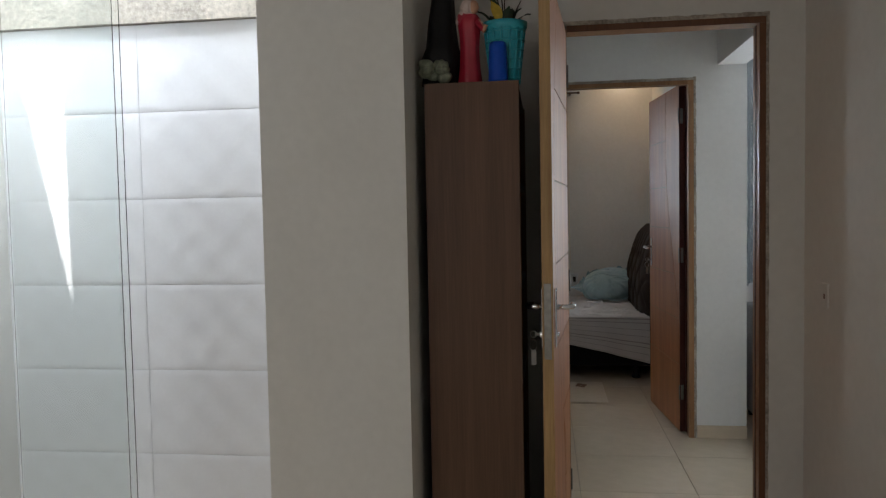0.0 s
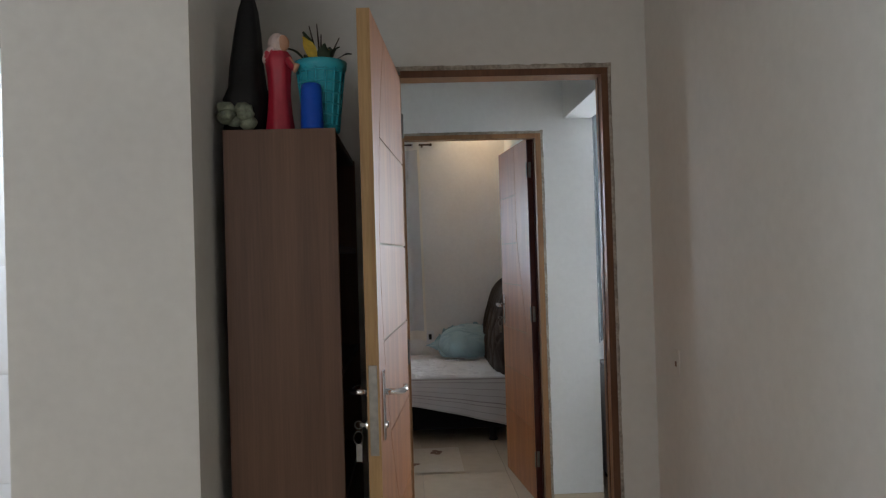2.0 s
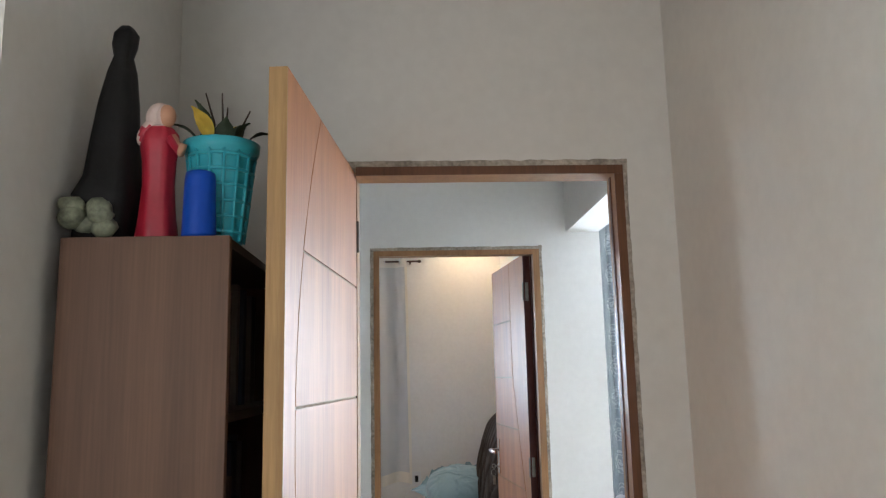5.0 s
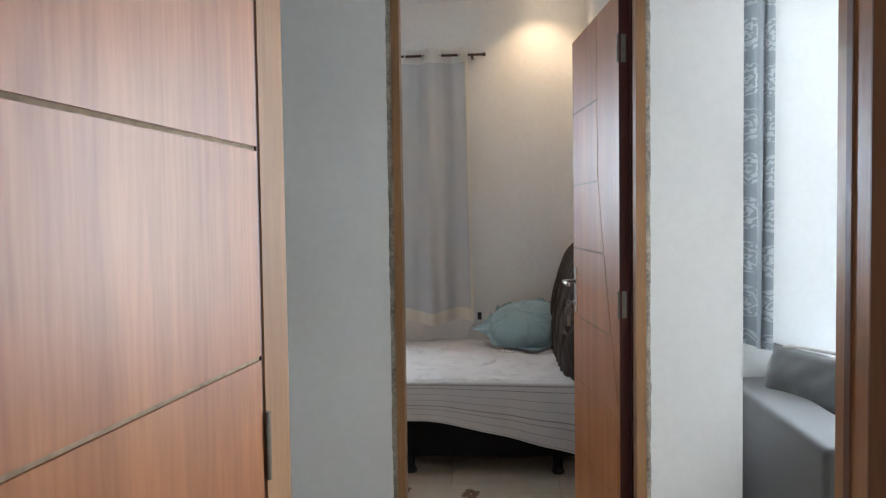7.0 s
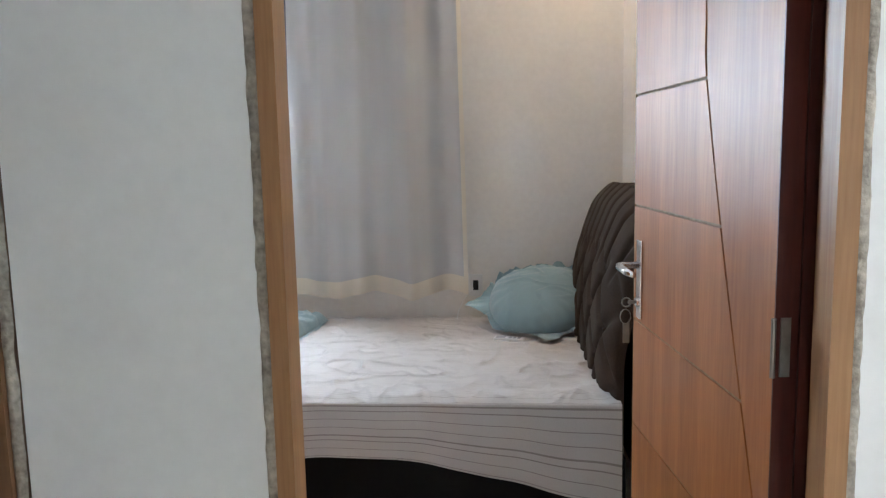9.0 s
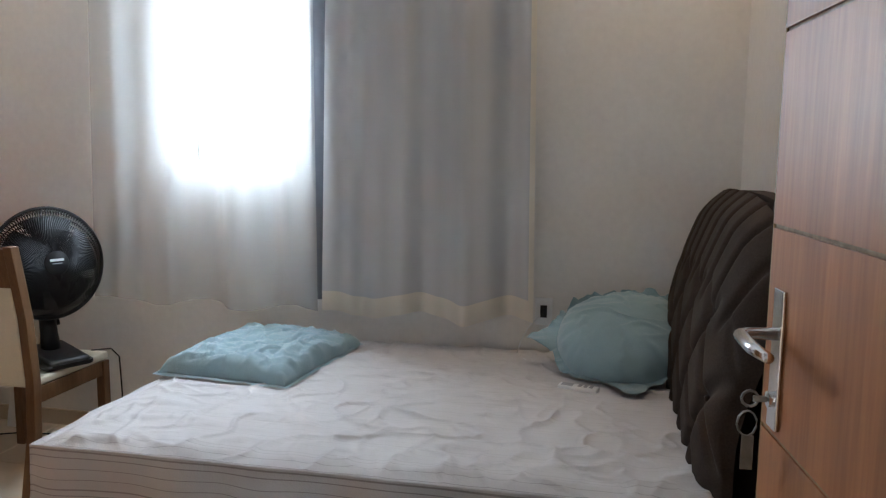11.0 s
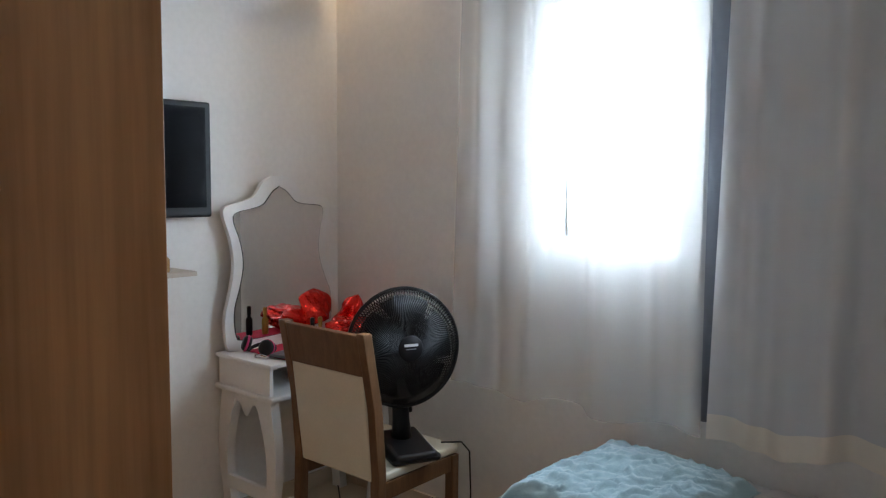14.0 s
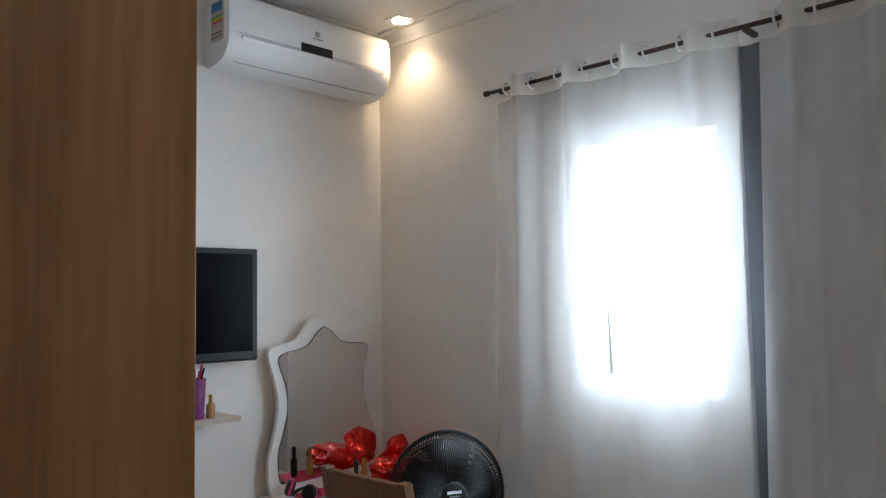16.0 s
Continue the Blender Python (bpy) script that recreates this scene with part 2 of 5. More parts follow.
def patterned(name, ground, motif, size):
    """Curtain cloth with round pale medallions, laid out over its own UV metres."""
    m = mat(name, ground, 0.9, vary=0.08, scale=20, bump=0.2, fine=250)
    nt = m.node_tree
    n, link = nt.nodes, nt.links.new
    uv, mp, vor = n.new("ShaderNodeTexCoord"), n.new("ShaderNodeMapping"), n.new("ShaderNodeTexVoronoi")
    mp.inputs["Scale"].default_value = (1 / size, 0.75 / size, 1)
    vor.inputs["Randomness"].default_value, vor.inputs["Scale"].default_value = 0.0, 1.0
    vor.voronoi_dimensions = "2D"
    link(uv.outputs["UV"], mp.inputs["Vector"]), link(mp.outputs["Vector"], vor.inputs["Vector"])
    rings = n.new("ShaderNodeMath")
    rings.operation = "SINE"
    mul, curl = n.new("ShaderNodeMath"), n.new("ShaderNodeTexNoise")
    curl.inputs["Scale"].default_value, curl.inputs["Detail"].default_value = 5.0 / size * 0.1, 0
    curl.inputs["Scale"].default_value = 9.0
    mul.operation, mul.inputs[1].default_value, mul.inputs[2].default_value = "MULTIPLY_ADD", 42, 0
    link(mp.outputs["Vector"], curl.inputs["Vector"])
    cm = n.new("ShaderNodeMath")
    cm.operation, cm.inputs[1].default_value = "MULTIPLY", 11
    link(curl.outputs["Fac"], cm.inputs[0])
    link(vor.outputs["Distance"], mul.inputs[0]), link(cm.outputs[0], mul.inputs[2]), link(mul.outputs[0], rings.inputs[0])
    on = n.new("ShaderNodeMath")
    on.operation, on.inputs[1].default_value = "GREATER_THAN", 0.1
    link(rings.outputs[0], on.inputs[0])
    near = n.new("ShaderNodeMath")
    near.operation, near.inputs[1].default_value = "LESS_THAN", 0.36
    link(vor.outputs["Distance"], near.inputs[0])
    both = n.new("ShaderNodeMath")
    both.operation = "MULTIPLY"
    link(on.outputs[0], both.inputs[0]), link(near.outputs[0], both.inputs[1])
    mix = n.new("ShaderNodeMix")
    mix.data_type = "RGBA"
    b = n["Principled BSDF"]
    old = b.inputs["Base Color"].links[0].from_socket
    link(both.outputs[0], mix.inputs[0]), link(old, mix.inputs[6])
    mix.inputs[7].default_value = (*motif, 1)
    link(mix.outputs[2], b.inputs["Base Color"])
    return m


def striped(name, ground, line):
    """Bed cover: thin darker lines along its length, in groups, by its own UV metres."""
    m = mat(name, ground, 0.9, vary=0.05, scale=9, bump=0.35, fine=220)
    nt = m.node_tree
    n, link = nt.nodes, nt.links.new
    uv, sep = n.new("ShaderNodeTexCoord"), n.new("ShaderNodeSeparateXYZ")
    link(uv.outputs["UV"], sep.inputs[0])
    total = None
    for period, width, shift in ((0.105, 0.0045, 0.0), (0.105, 0.003, 0.017), (0.105, 0.002, 0.046), (0.105, 0.002, 0.075)):
        a, f, c = n.new("ShaderNodeMath"), n.new("ShaderNodeMath"), n.new("ShaderNodeMath")
        a.operation, a.inputs[1].default_value = "ADD", 10 + shift
        f.operation, f.inputs[1].default_value = "MODULO", period
        c.operation, c.inputs[1].default_value = "LESS_THAN", width
        link(sep.outputs["Y"], a.inputs[0]), link(a.outputs[0], f.inputs[0]), link(f.outputs[0], c.inputs[0])
        if total is None:
            total = c.outputs[0]
        else:
            mx = n.new("ShaderNodeMath")
            mx.operation = "MAXIMUM"
            link(total, mx.inputs[0]), link(c.outputs[0], mx.inputs[1])
            total = mx.outputs[0]
    soft = n.new("ShaderNodeMath")
    soft.operation = "MULTIPLY"
    side = n.new("ShaderNodeMapRange")
    side.inputs["From Min"].default_value, side.inputs["From Max"].default_value = 0.20, 0.30
    side.inputs["To Min"].default_value, side.inputs["To Max"].default_value = 0.65, 0.12
    link(sep.outputs["Y"], side.inputs["Value"]), link(side.outputs["Result"], soft.inputs[1])
    link(total, soft.inputs[0])
    mix = n.new("ShaderNodeMix")
    mix.data_type = "RGBA"
    b = n["Principled BSDF"]
    old = b.inputs["Base Color"].links[0].from_socket
    link(soft.outputs[0], mix.inputs[0]), link(old, mix.inputs[6])
    mix.inputs[7].default_value = (*line, 1)
    link(mix.outputs[2], b.inputs["Base Color"])
    return m


MEDALLION = patterned("grey_medallion_cloth", (0.30, 0.33, 0.35), (0.50, 0.53, 0.54), 0.13)
COVER = striped("striped_bed_cover", (0.57, 0.55, 0.55), (0.18, 0.155, 0.15))

# ---- mesh helpers ----


def box(bm, x0, x1, y0, y1, z0, z1, m=None):
    vs = [bm.verts.new(Vector((x, y, z)) if m is None else m @ Vector((x, y, z))) for z in (z0, z1) for y in (y0, y1) for x in (x0, x1)]
    for f in ((0, 2, 3, 1), (4, 5, 7, 6), (0, 1, 5, 4), (2, 6, 7, 3), (0, 4, 6, 2), (1, 3, 7, 5)):
        bm.faces.new([vs[i] for i in f])
    return bm


def bevel(bm, width, segments=2):
    bmesh.ops.bevel(bm, geom=list(bm.edges), offset=width, segments=segments, affect="EDGES", profile=0.6)
    return bm


def rbox(x0, x1, y0, y1, z0, z1, width=0.004, segments=2, m=None):
    bm = box(bmesh.new(), x0, x1, y0, y1, z0, z1)
    bevel(bm, width, segments)
    if m is not None:
        bm.transform(m)
    return bm


def tube(bm, points, radius, sides=8, closed=False):
    """A round bar along points."""
    pts = [Vector(p) for p in points]
    rings, n = [], len(pts)
    for i, p in enumerate(pts):
        a = pts[(i - 1) % n] if closed or i > 0 else p
        b = pts[(i + 1) % n] if closed or i < n - 1 else p
        d = (b - a).normalized()
        q = d.to_track_quat("Z", "Y")
        r = radius[i] if isinstance(radius, (list, tuple)) else radius
        rings.append([bm.verts.new(p + q @ Vector((r * math.cos(2 * math.pi * k / sides), r * math.sin(2 * math.pi * k / sides), 0))) for k in range(sides)])
    for i in range(n if closed else n - 1):
        a, b = rings[i], rings[(i + 1) % n]
        for k in range(sides):
            bm.faces.new((a[k], a[(k + 1) % sides], b[(k + 1) % sides], b[k]))
    if not closed:
        bm.faces.new(rings[0][::-1]), bm.faces.new(rings[-1])
    return bm


def lathe(profile, sides=32, m=None, wobble=None):
    """A turned shape from (radius, z) pairs."""
    bm = bmesh.new()
    rings = []
    for r, z in profile:
        ring = []
        for k in range(sides):
            a = 2 * math.pi * k / sides
            p = Vector((r * math.cos(a), r * math.sin(a), z))
            if wobble:
                p = wobble(p, a)
            ring.append(bm.verts.new(p))
        rings.append(ring)
    for a, b in zip(rings, rings[1:]):
        for k in range(sides):
            bm.faces.new((a[k], a[(k + 1) % sides], b[(k + 1) % sides], b[k]))
    bm.faces.new(rings[0][::-1]), bm.faces.new(rings[-1])
    if m is not None:
        bm.transform(m)
    return bm


def sheet(nu, nv, fn, uvfn=None, closed_back=None):
    """A grid surface: fn(u, v) with u, v from 0 to 1 gives the place."""
    bm = bmesh.new()
    g = [[bm.verts.new(fn(i / nu, j / nv)) for i in range(nu + 1)] for j in range(nv + 1)]
    layer = bm.loops.layers.uv.new("UVMap") if uvfn else None
    for j in range(nv):
        for i in range(nu):
            f = bm.faces.new((g[j][i], g[j][i + 1], g[j + 1][i + 1], g[j + 1][i]))
            f.smooth = True
            if layer:
                for loop, (a, b) in zip(f.loops, ((i, j), (i + 1, j), (i + 1, j + 1), (i, j + 1))):
                    loop[layer].uv = uvfn(a / nu, b / nv)
    return bm


def extrude_outline(outline, t, m=None):
    """A plate of thickness t from an outline in (x, z); its front lies at y = 0."""
    bm = bmesh.new()
    a = [bm.verts.new((x, 0, z)) for x, z in outline]
    b = [bm.verts.new((x, t, z)) for x, z in outline]
    bm.faces.new(a), bm.faces.new(b[::-1])
    n = len(outline)
    for i in range(n):
        bm.faces.new((a[i], b[i], b[(i + 1) % n], a[(i + 1) % n]))
    if m is not None:
        bm.transform(m)
    return bm


def part(name, bm, material, parent=None, label="", smooth=False):
    bmesh.ops.recalc_face_normals(bm, faces=bm.faces)
    me = bpy.data.meshes.new(name)
    if smooth:
        for f in bm.faces:
            f.smooth = True
    bm.to_mesh(me)
    bm.free()
    me.materials.append(material)
    ob = new(name, me)
    if parent is not None:
        ob.parent = parent
    if label:
        ob["label"] = label
    return ob


def thing(name, label, category, group="", m=None):
    ob = new(name)
    ob.empty_display_size = 0.1
    if m is not None:
        ob.matrix_world = m
    return tagged(ob, label, category, group)


def structure(name, bm, material, label):
    return tagged(part(name, bm, material), label, kind="structure")


def wall_x(bm, x0, x1, y0, y1, z1, openings=()):
    """A wall that runs along x, with openings (x0, x1, z0, z1)."""
    cuts = sorted(openings)
    at = x0
    for a, b, c, d in cuts:
        box(bm, at, a, y0, y1, 0, z1)
        if c > 0:
            box(bm, a, b, y0, y1, 0, c)
        box(bm, a, b, y0, y1, d, z1)
        at = b
    box(bm, at, x1, y0, y1, 0, z1)
    return bm


def fbm(p, scale, amount):
    return amount * noise.fractal(Vector(p) * scale, 1.0, 2.0, 3)

# ---- structure ----
H, HB = 2.75, 2.95  # ceilings: front rooms, bedroom

structure("floor", box(bmesh.new(), -2.5, 3.9, -1.9, 7.9, -0.12, -0.006), GROUT, "beige porcelain tile floor with thin joints")
floor_ob = bpy.data.objects["floor"]

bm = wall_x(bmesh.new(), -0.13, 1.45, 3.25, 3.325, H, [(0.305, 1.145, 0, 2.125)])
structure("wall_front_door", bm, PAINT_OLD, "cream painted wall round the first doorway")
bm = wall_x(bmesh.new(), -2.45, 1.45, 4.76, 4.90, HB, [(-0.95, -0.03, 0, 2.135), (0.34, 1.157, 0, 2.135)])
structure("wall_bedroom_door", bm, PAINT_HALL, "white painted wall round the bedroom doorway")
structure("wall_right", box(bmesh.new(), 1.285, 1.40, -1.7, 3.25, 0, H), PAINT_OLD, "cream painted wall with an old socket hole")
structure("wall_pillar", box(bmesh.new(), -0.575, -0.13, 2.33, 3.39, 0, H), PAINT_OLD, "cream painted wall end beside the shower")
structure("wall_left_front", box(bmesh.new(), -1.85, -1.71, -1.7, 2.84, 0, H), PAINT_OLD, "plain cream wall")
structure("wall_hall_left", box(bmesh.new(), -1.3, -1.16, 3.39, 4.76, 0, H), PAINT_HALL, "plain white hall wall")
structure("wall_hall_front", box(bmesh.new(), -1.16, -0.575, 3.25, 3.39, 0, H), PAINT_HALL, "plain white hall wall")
# Unseen back wall; its window opening is added for the fill lamp.
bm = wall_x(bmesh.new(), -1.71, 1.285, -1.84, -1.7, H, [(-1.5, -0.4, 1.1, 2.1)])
structure("wall_back", bm, PAINT_OLD, "unseen cream wall with a window opening added for light")
structure("wall_bedroom_left", box(bmesh.new(), -2.46, -2.32, 4.90, 7.78, 0, HB), PAINT, "white painted bedroom wall")
structure("wall_bedroom_right", box(bmesh.new(), 1.31, 1.45, 4.90, 7.78, 0, HB), PAINT, "white painted bedroom wall")
bm = wall_x(bmesh.new(), -2.32, 1.31, 7.64, 7.78, HB, [(-1.115, -0.545, 1.26, 2.20)])
structure("wall_bedroom_window", bm, PAINT, "white painted bedroom wall with a window")
bm = wall_x(bmesh.new(), 1.45, 3.7, 5.45, 5.59, H, [(2.06, 3.25, 0.62, 2.25)])
structure("wall_living_window", bm, PAINT_HALL, "white painted living room wall with a window")
structure("wall_living_right", box(bmesh.new(), 3.7, 3.84, 1.4, 5.59, 0, H), PAINT_HALL, "plain white wall")
structure("wall_living_front", box(bmesh.new(), 1.40, 3.7, 1.4, 1.54, 0, H), PAINT_HALL, "plain white wall")
structure("beam", box(bmesh.new(), 1.285, 1.445, 3.325, 4.76, 2.207, H), PAINT_HALL, "white painted ceiling beam over the hall")
structure("ceiling", box(box(box(bmesh.new(), -0.58, 3.84, -1.84, 4.76, H, H + 0.1), -1.85, -0.58, -1.84, 1.30, H, H + 0.1), 1.45, 3.84, 4.76, 5.59, H, H + 0.1), CEIL, "plain white ceiling")
# Added unseen slab: blocks sun that would enter by the back window.
structure("sun_blocker", box(bmesh.new(), -1.85, 1.40, -3.3, -1.84, H, H + 0.1), CEIL, "unseen slab added to keep the sun off the added window")
structure("ceiling_bedroom", box(bmesh.new(), -2.46, 1.45, 4.76, 7.78, HB, HB + 0.1), CEIL, "white plaster bedroom ceiling")
structure("ceiling_hall_left", box(bmesh.new(), -1.3, -0.58, 3.25, 4.76, H, H + 0.1), CEIL, "plain white ceiling")

# added, unseen shower roof; three-cornered gap cut to shape a blade of sun
bm = bmesh.new()
A, B, C, D, P, Q, R = [bm.verts.new((x, y, H)) for x, y in ((-1.85, 1.30), (-0.58, 1.30), (-0.58, 2.84), (-1.85, 2.84), (-1.64, 2.107), (-1.461, 2.107), (-1.462, 1.453))]
for f in ((A, B, R), (A, R, P), (A, P, D), (D, P, Q), (D, Q, C), (C, Q, R), (C, R, B)):
    bm.faces.new(f)
structure("ceiling_shower", bm, CEMENT, "unseen shower roof with a gap cut to shape the sun")

# crown moulding along the bedroom ceiling
bm = bmesh.new()
for a, b, d in (((-2.32, 4.90), (-2.32, 7.64), (1, 0)), ((-2.32, 7.64), (1.31, 7.64), (0, -1)), ((1.31, 7.64), (1.31, 4.90), (-1, 0))):
    prof = ((0.0, -0.07), (0.008, -0.07), (0.014, -0.05), (0.05, -0.016), (0.07, -0.012), (0.07, 0.0))
    rows = [[bm.verts.new((p[0] + d[0] * u, p[1] + d[1] * u, HB + v)) for u, v in prof] for p in (a, b)]
    for i in range(len(prof) - 1):
        bm.faces.new((rows[0][i], rows[1][i], rows[1][i + 1], rows[0][i + 1]))
structure("trim", bm, CEIL, "white plaster crown moulding")

# tiled shower wall
structure("wall_shower", box(bmesh.new(), -1.85, -0.575, 2.715, 2.84, 0, 3.1), WGROUT, "shower wall of white embossed tiles")
structure("wall_shower_render", box(bmesh.new(), -1.71, -0.575, 2.685, 2.714, 2.078, 3.1), CEMENT, "unfinished stained cement render above the tiles")

# baseboards of the same porcelain
bm = bmesh.new()
for x0, x1, y0, y1 in ((1.165, 1.45, 4.748, 4.76), (-0.025, 0.335, 4.748, 4.76), (-1.16, -0.955, 4.748, 4.76), (-2.32, 1.31, 7.628, 7.64), (-2.32, -2.308, 4.9, 7.628), (1.298, 1.31, 4.9, 7.628), (1.273, 1.285, -1.7, 3.25)):
    box(bm, x0, x1, y0, y1, 0, 0.075)
structure("baseboard", bm, PORCELAIN, "low beige porcelain skirting")


# ---- doorways ----
def rough_strip(name, x0, x1, z0, z1, y, depth, seed):
    """Broken mortar between a door lining and the wall, with an uneven face."""
    def fn(u, v):
        x, z = x0 + (x1 - x0) * u, z0 + (z1 - z0) * v
        edge = min(u, 1 - u) if (x1 - x0) < (z1 - z0) else min(v, 1 - v)
        out = 0.006 if edge > 0.01 else 0.0
        jag = noise.noise(Vector((x * 60 + seed, z * 60, seed)))
        jag2 = noise.noise(Vector((x * 22, z * 22 + seed, seed)))
        if (x1 - x0) < (z1 - z0):
            x += 0.0035 * jag2 if edge < 0.01 else 0
        else:
            z += 0.0035 * jag2 if edge < 0.01 else 0
        return Vector((x, y - depth * out / 0.006 - 0.0025 * jag, z))
    tall = (z1 - z0) > (x1 - x0)
    return tagged(part(name, sheet(4 if tall else 60, 130 if tall else 4, fn), MORTAR), "broken rough mortar edge round the door lining", kind="structure")


def lining(name, x0, x1, y0, y1, left_y, top, outer0, outer1, label):
    """A wooden door lining in an opening; x0..x1 is the clear width, left_y the depth of its hinge or strike post."""
    ob = tagged(part(name, box(box(box(bmesh.new(), outer0, x0, left_y[0], left_y[1], 0, top + 0.025), x1, outer1, y0, y1, 0, top + 0.025), x0, x1, y0, y1, top, top + 0.025), JAMB), label, kind="structure")
    return ob


lining("trim_door_one", 0.372, 1.113, 3.246, 3.332, (3.300, 3.412), 2.096, 0.3055, 1.138, "brown wooden lining of the first doorway")
lining("trim_door_two", 0.376, 1.119, 4.752, 4.812, (4.752, 4.812), 2.10, 0.350, 1.149, "brown wooden lining of the bedroom doorway")
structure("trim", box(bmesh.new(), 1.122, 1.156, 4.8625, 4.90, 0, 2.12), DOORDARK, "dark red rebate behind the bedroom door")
structure("trim", box(bmesh.new(), 0.373, 1.1375, 3.2425, 3.246, 2.096, 2.121), JAMBDARK, "dark brown front face of the lining")
structure("trim", box(bmesh.new(), 1.113, 1.1375, 3.2425, 3.246, 0, 2.0955), JAMBDARK, "dark brown front face of the lining")
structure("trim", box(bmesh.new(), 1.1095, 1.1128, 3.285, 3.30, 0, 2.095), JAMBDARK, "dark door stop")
rough_strip("trim_mortar", 1.135, 1.152, 0, 2.14, 3.25, 0.004, 3)
rough_strip("trim_mortar", 0.335, 1.152, 2.119, 2.140, 3.25, 0.004, 4)
rough_strip("trim_mortar", 0.333, 0.353, 0, 2.125, 4.76, 0.004, 5)
rough_strip("trim_mortar", 1.146, 1.165, 0, 2.145, 4.76, 0.004, 6)
rough_strip("trim_mortar", 0.333, 1.163, 2.120, 2.142, 4.76, 0.004, 7)


def door_leaf(name, label, width, height, thick, arc, levels, arc_side, handle_z, edge_mat, hinge_mat):
    """A veneered leaf along local +x from its hinge; its worked face is y = 0, facing -y. arc(z) is the place of the bowed groove."""
    leaf = thing(name, label, "door")
    part("core", box(bmesh.new(), 0.0, width, 0.003, thick - 0.003, 0.008, height), GROOVE, leaf)
    part("lock_edge", box(bmesh.new(), width, width + 0.003, 0.0, thick, 0.008, height), edge_mat, leaf, "pale raw wooden lock edge")
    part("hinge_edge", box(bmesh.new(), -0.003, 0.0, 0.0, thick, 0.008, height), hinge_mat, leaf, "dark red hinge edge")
    g = 0.003

    def panel(z0, z1, f0, f1):
        n = 14
        b2 = bmesh.new()
        front, back = [], []
        for i in range(n + 1):
            z = z0 + (z1 - z0) * i / n
            a, b = f0(z), f1(z)
            front.append((b2.verts.new((a, 0, z)), b2.verts.new((b, 0, z))))
            back.append((b2.verts.new((a, 0.0035, z)), b2.verts.new((b, 0.0035, z))))
        for i in range(n):
            p, q, r, s = front[i], front[i + 1], back[i], back[i + 1]
            b2.faces.new((p[0], p[1], q[1], q[0]))
            b2.faces.new((p[0], q[0], s[0], r[0]))
            b2.faces.new((p[1], r[1], s[1], q[1]))
        for e, f in ((front[0], back[0]), (front[-1], back[-1])):
            b2.faces.new((e[0], f[0], f[1], e[1]))
        part("panel", b2, DOORWOOD, leaf)

    zs = [0.008, *levels, height]
    for z0, z1 in zip(zs, zs[1:]):
        a, b = z0 + (g if z0 > 0.01 else 0), z1 - (g if z1 < height else 0)
        if arc_side < 0:
            panel(a, b, lambda z: 0.0, lambda z: arc(z) - g)
        else:
            panel(a, b, lambda z: arc(z) + g, lambda z: width)
    if arc_side < 0:
        panel(0.008, height, lambda z: arc(z) + g, lambda z: width)
    else:
        panel(0.008, height, lambda z: 0.0, lambda z: arc(z) - g)
    part("back_face", box(bmesh.new(), 0, width, thick - 0.003, thick, 0.008, height), DOORWOOD, leaf)
    # lock plates, lever handles and key
    part("edge_plate", rbox(width + 0.002, width + 0.0045, 0.006, thick - 0.006, handle_z - 0.16, handle_z + 0.08, 0.0008, 1), STEEL, leaf, "worn steel lock plate")
    for side in (-1, 1):
        y = 0.0 if side < 0 else thick
        x = width - 0.055
        part("handle_plate", rbox(x - 0.018, x + 0.018, min(y, y + side * 0.006), max(y, y + side * 0.006), handle_z - 0.13, handle_z + 0.06, 0.002), CHROME, leaf)
        b2 = bmesh.new()
        tube(b2, [(x, y, handle_z), (x, y + side * 0.045, handle_z), (x - 0.012, y + side * 0.055, handle_z), (x - 0.07, y + side * 0.056, handle_z - 0.003), (x - 0.115, y + side * 0.05, handle_z - 0.004)], [0.009, 0.008, 0.009, 0.009, 0.007], 10)
        lever = part("lever", b2, CHROME, leaf, smooth=True)
        b2 = lathe([(0.011, 0), (0.011, 0.012), (0.004, 0.014)], 14, pose(x, y, handle_z - 0.09, 90 if side < 0 else -90))
        part("cylinder", b2, CHROME, leaf)
    b2 = bmesh.new()
    x, y = width - 0.055, (thick if arc_side < 0 else 0.0)
    s = 1 if arc_side < 0 else -1
    box(b2, x - 0.002, x + 0.002, min(y, y + s * 0.03), max(y, y + s * 0.03), handle_z - 0.094, handle_z - 0.086)
    tube(b2, [(x, y + s * (0.034 + 0.011 * math.cos(a)), handle_z - 0.09 + 0.011 * math.sin(a)) for a in np.linspace(0, 6.2, 12)], 0.002, 6)
    tube(b2, [(x, y + s * (0.036 + 0.013 * math.cos(a)), handle_z - 0.125 + 0.018 * math.sin(a)) for a in np.linspace(0, 6.2, 12)], 0.0015, 6)
    box(b2, x - 0.001, x + 0.001, min(y + s * 0.026, y + s * 0.042), max(y + s * 0.026, y + s * 0.042), handle_z - 0.19, handle_z - 0.142)
    part("keys", b2, STEEL, leaf, "bunch of keys in the lock")
    for z in (0.25, 1.09, 1.93):
        b2 = bmesh.new()
        box(b2, -0.006, -0.003, 0.008, thick - 0.012, z - 0.045, z + 0.045)
        tube(b2, [(-0.008, -0.004, z - 0.045), (-0.008, -0.004, z + 0.045)], 0.004, 8)
        part("hinge", b2, STEEL, leaf)
    return leaf


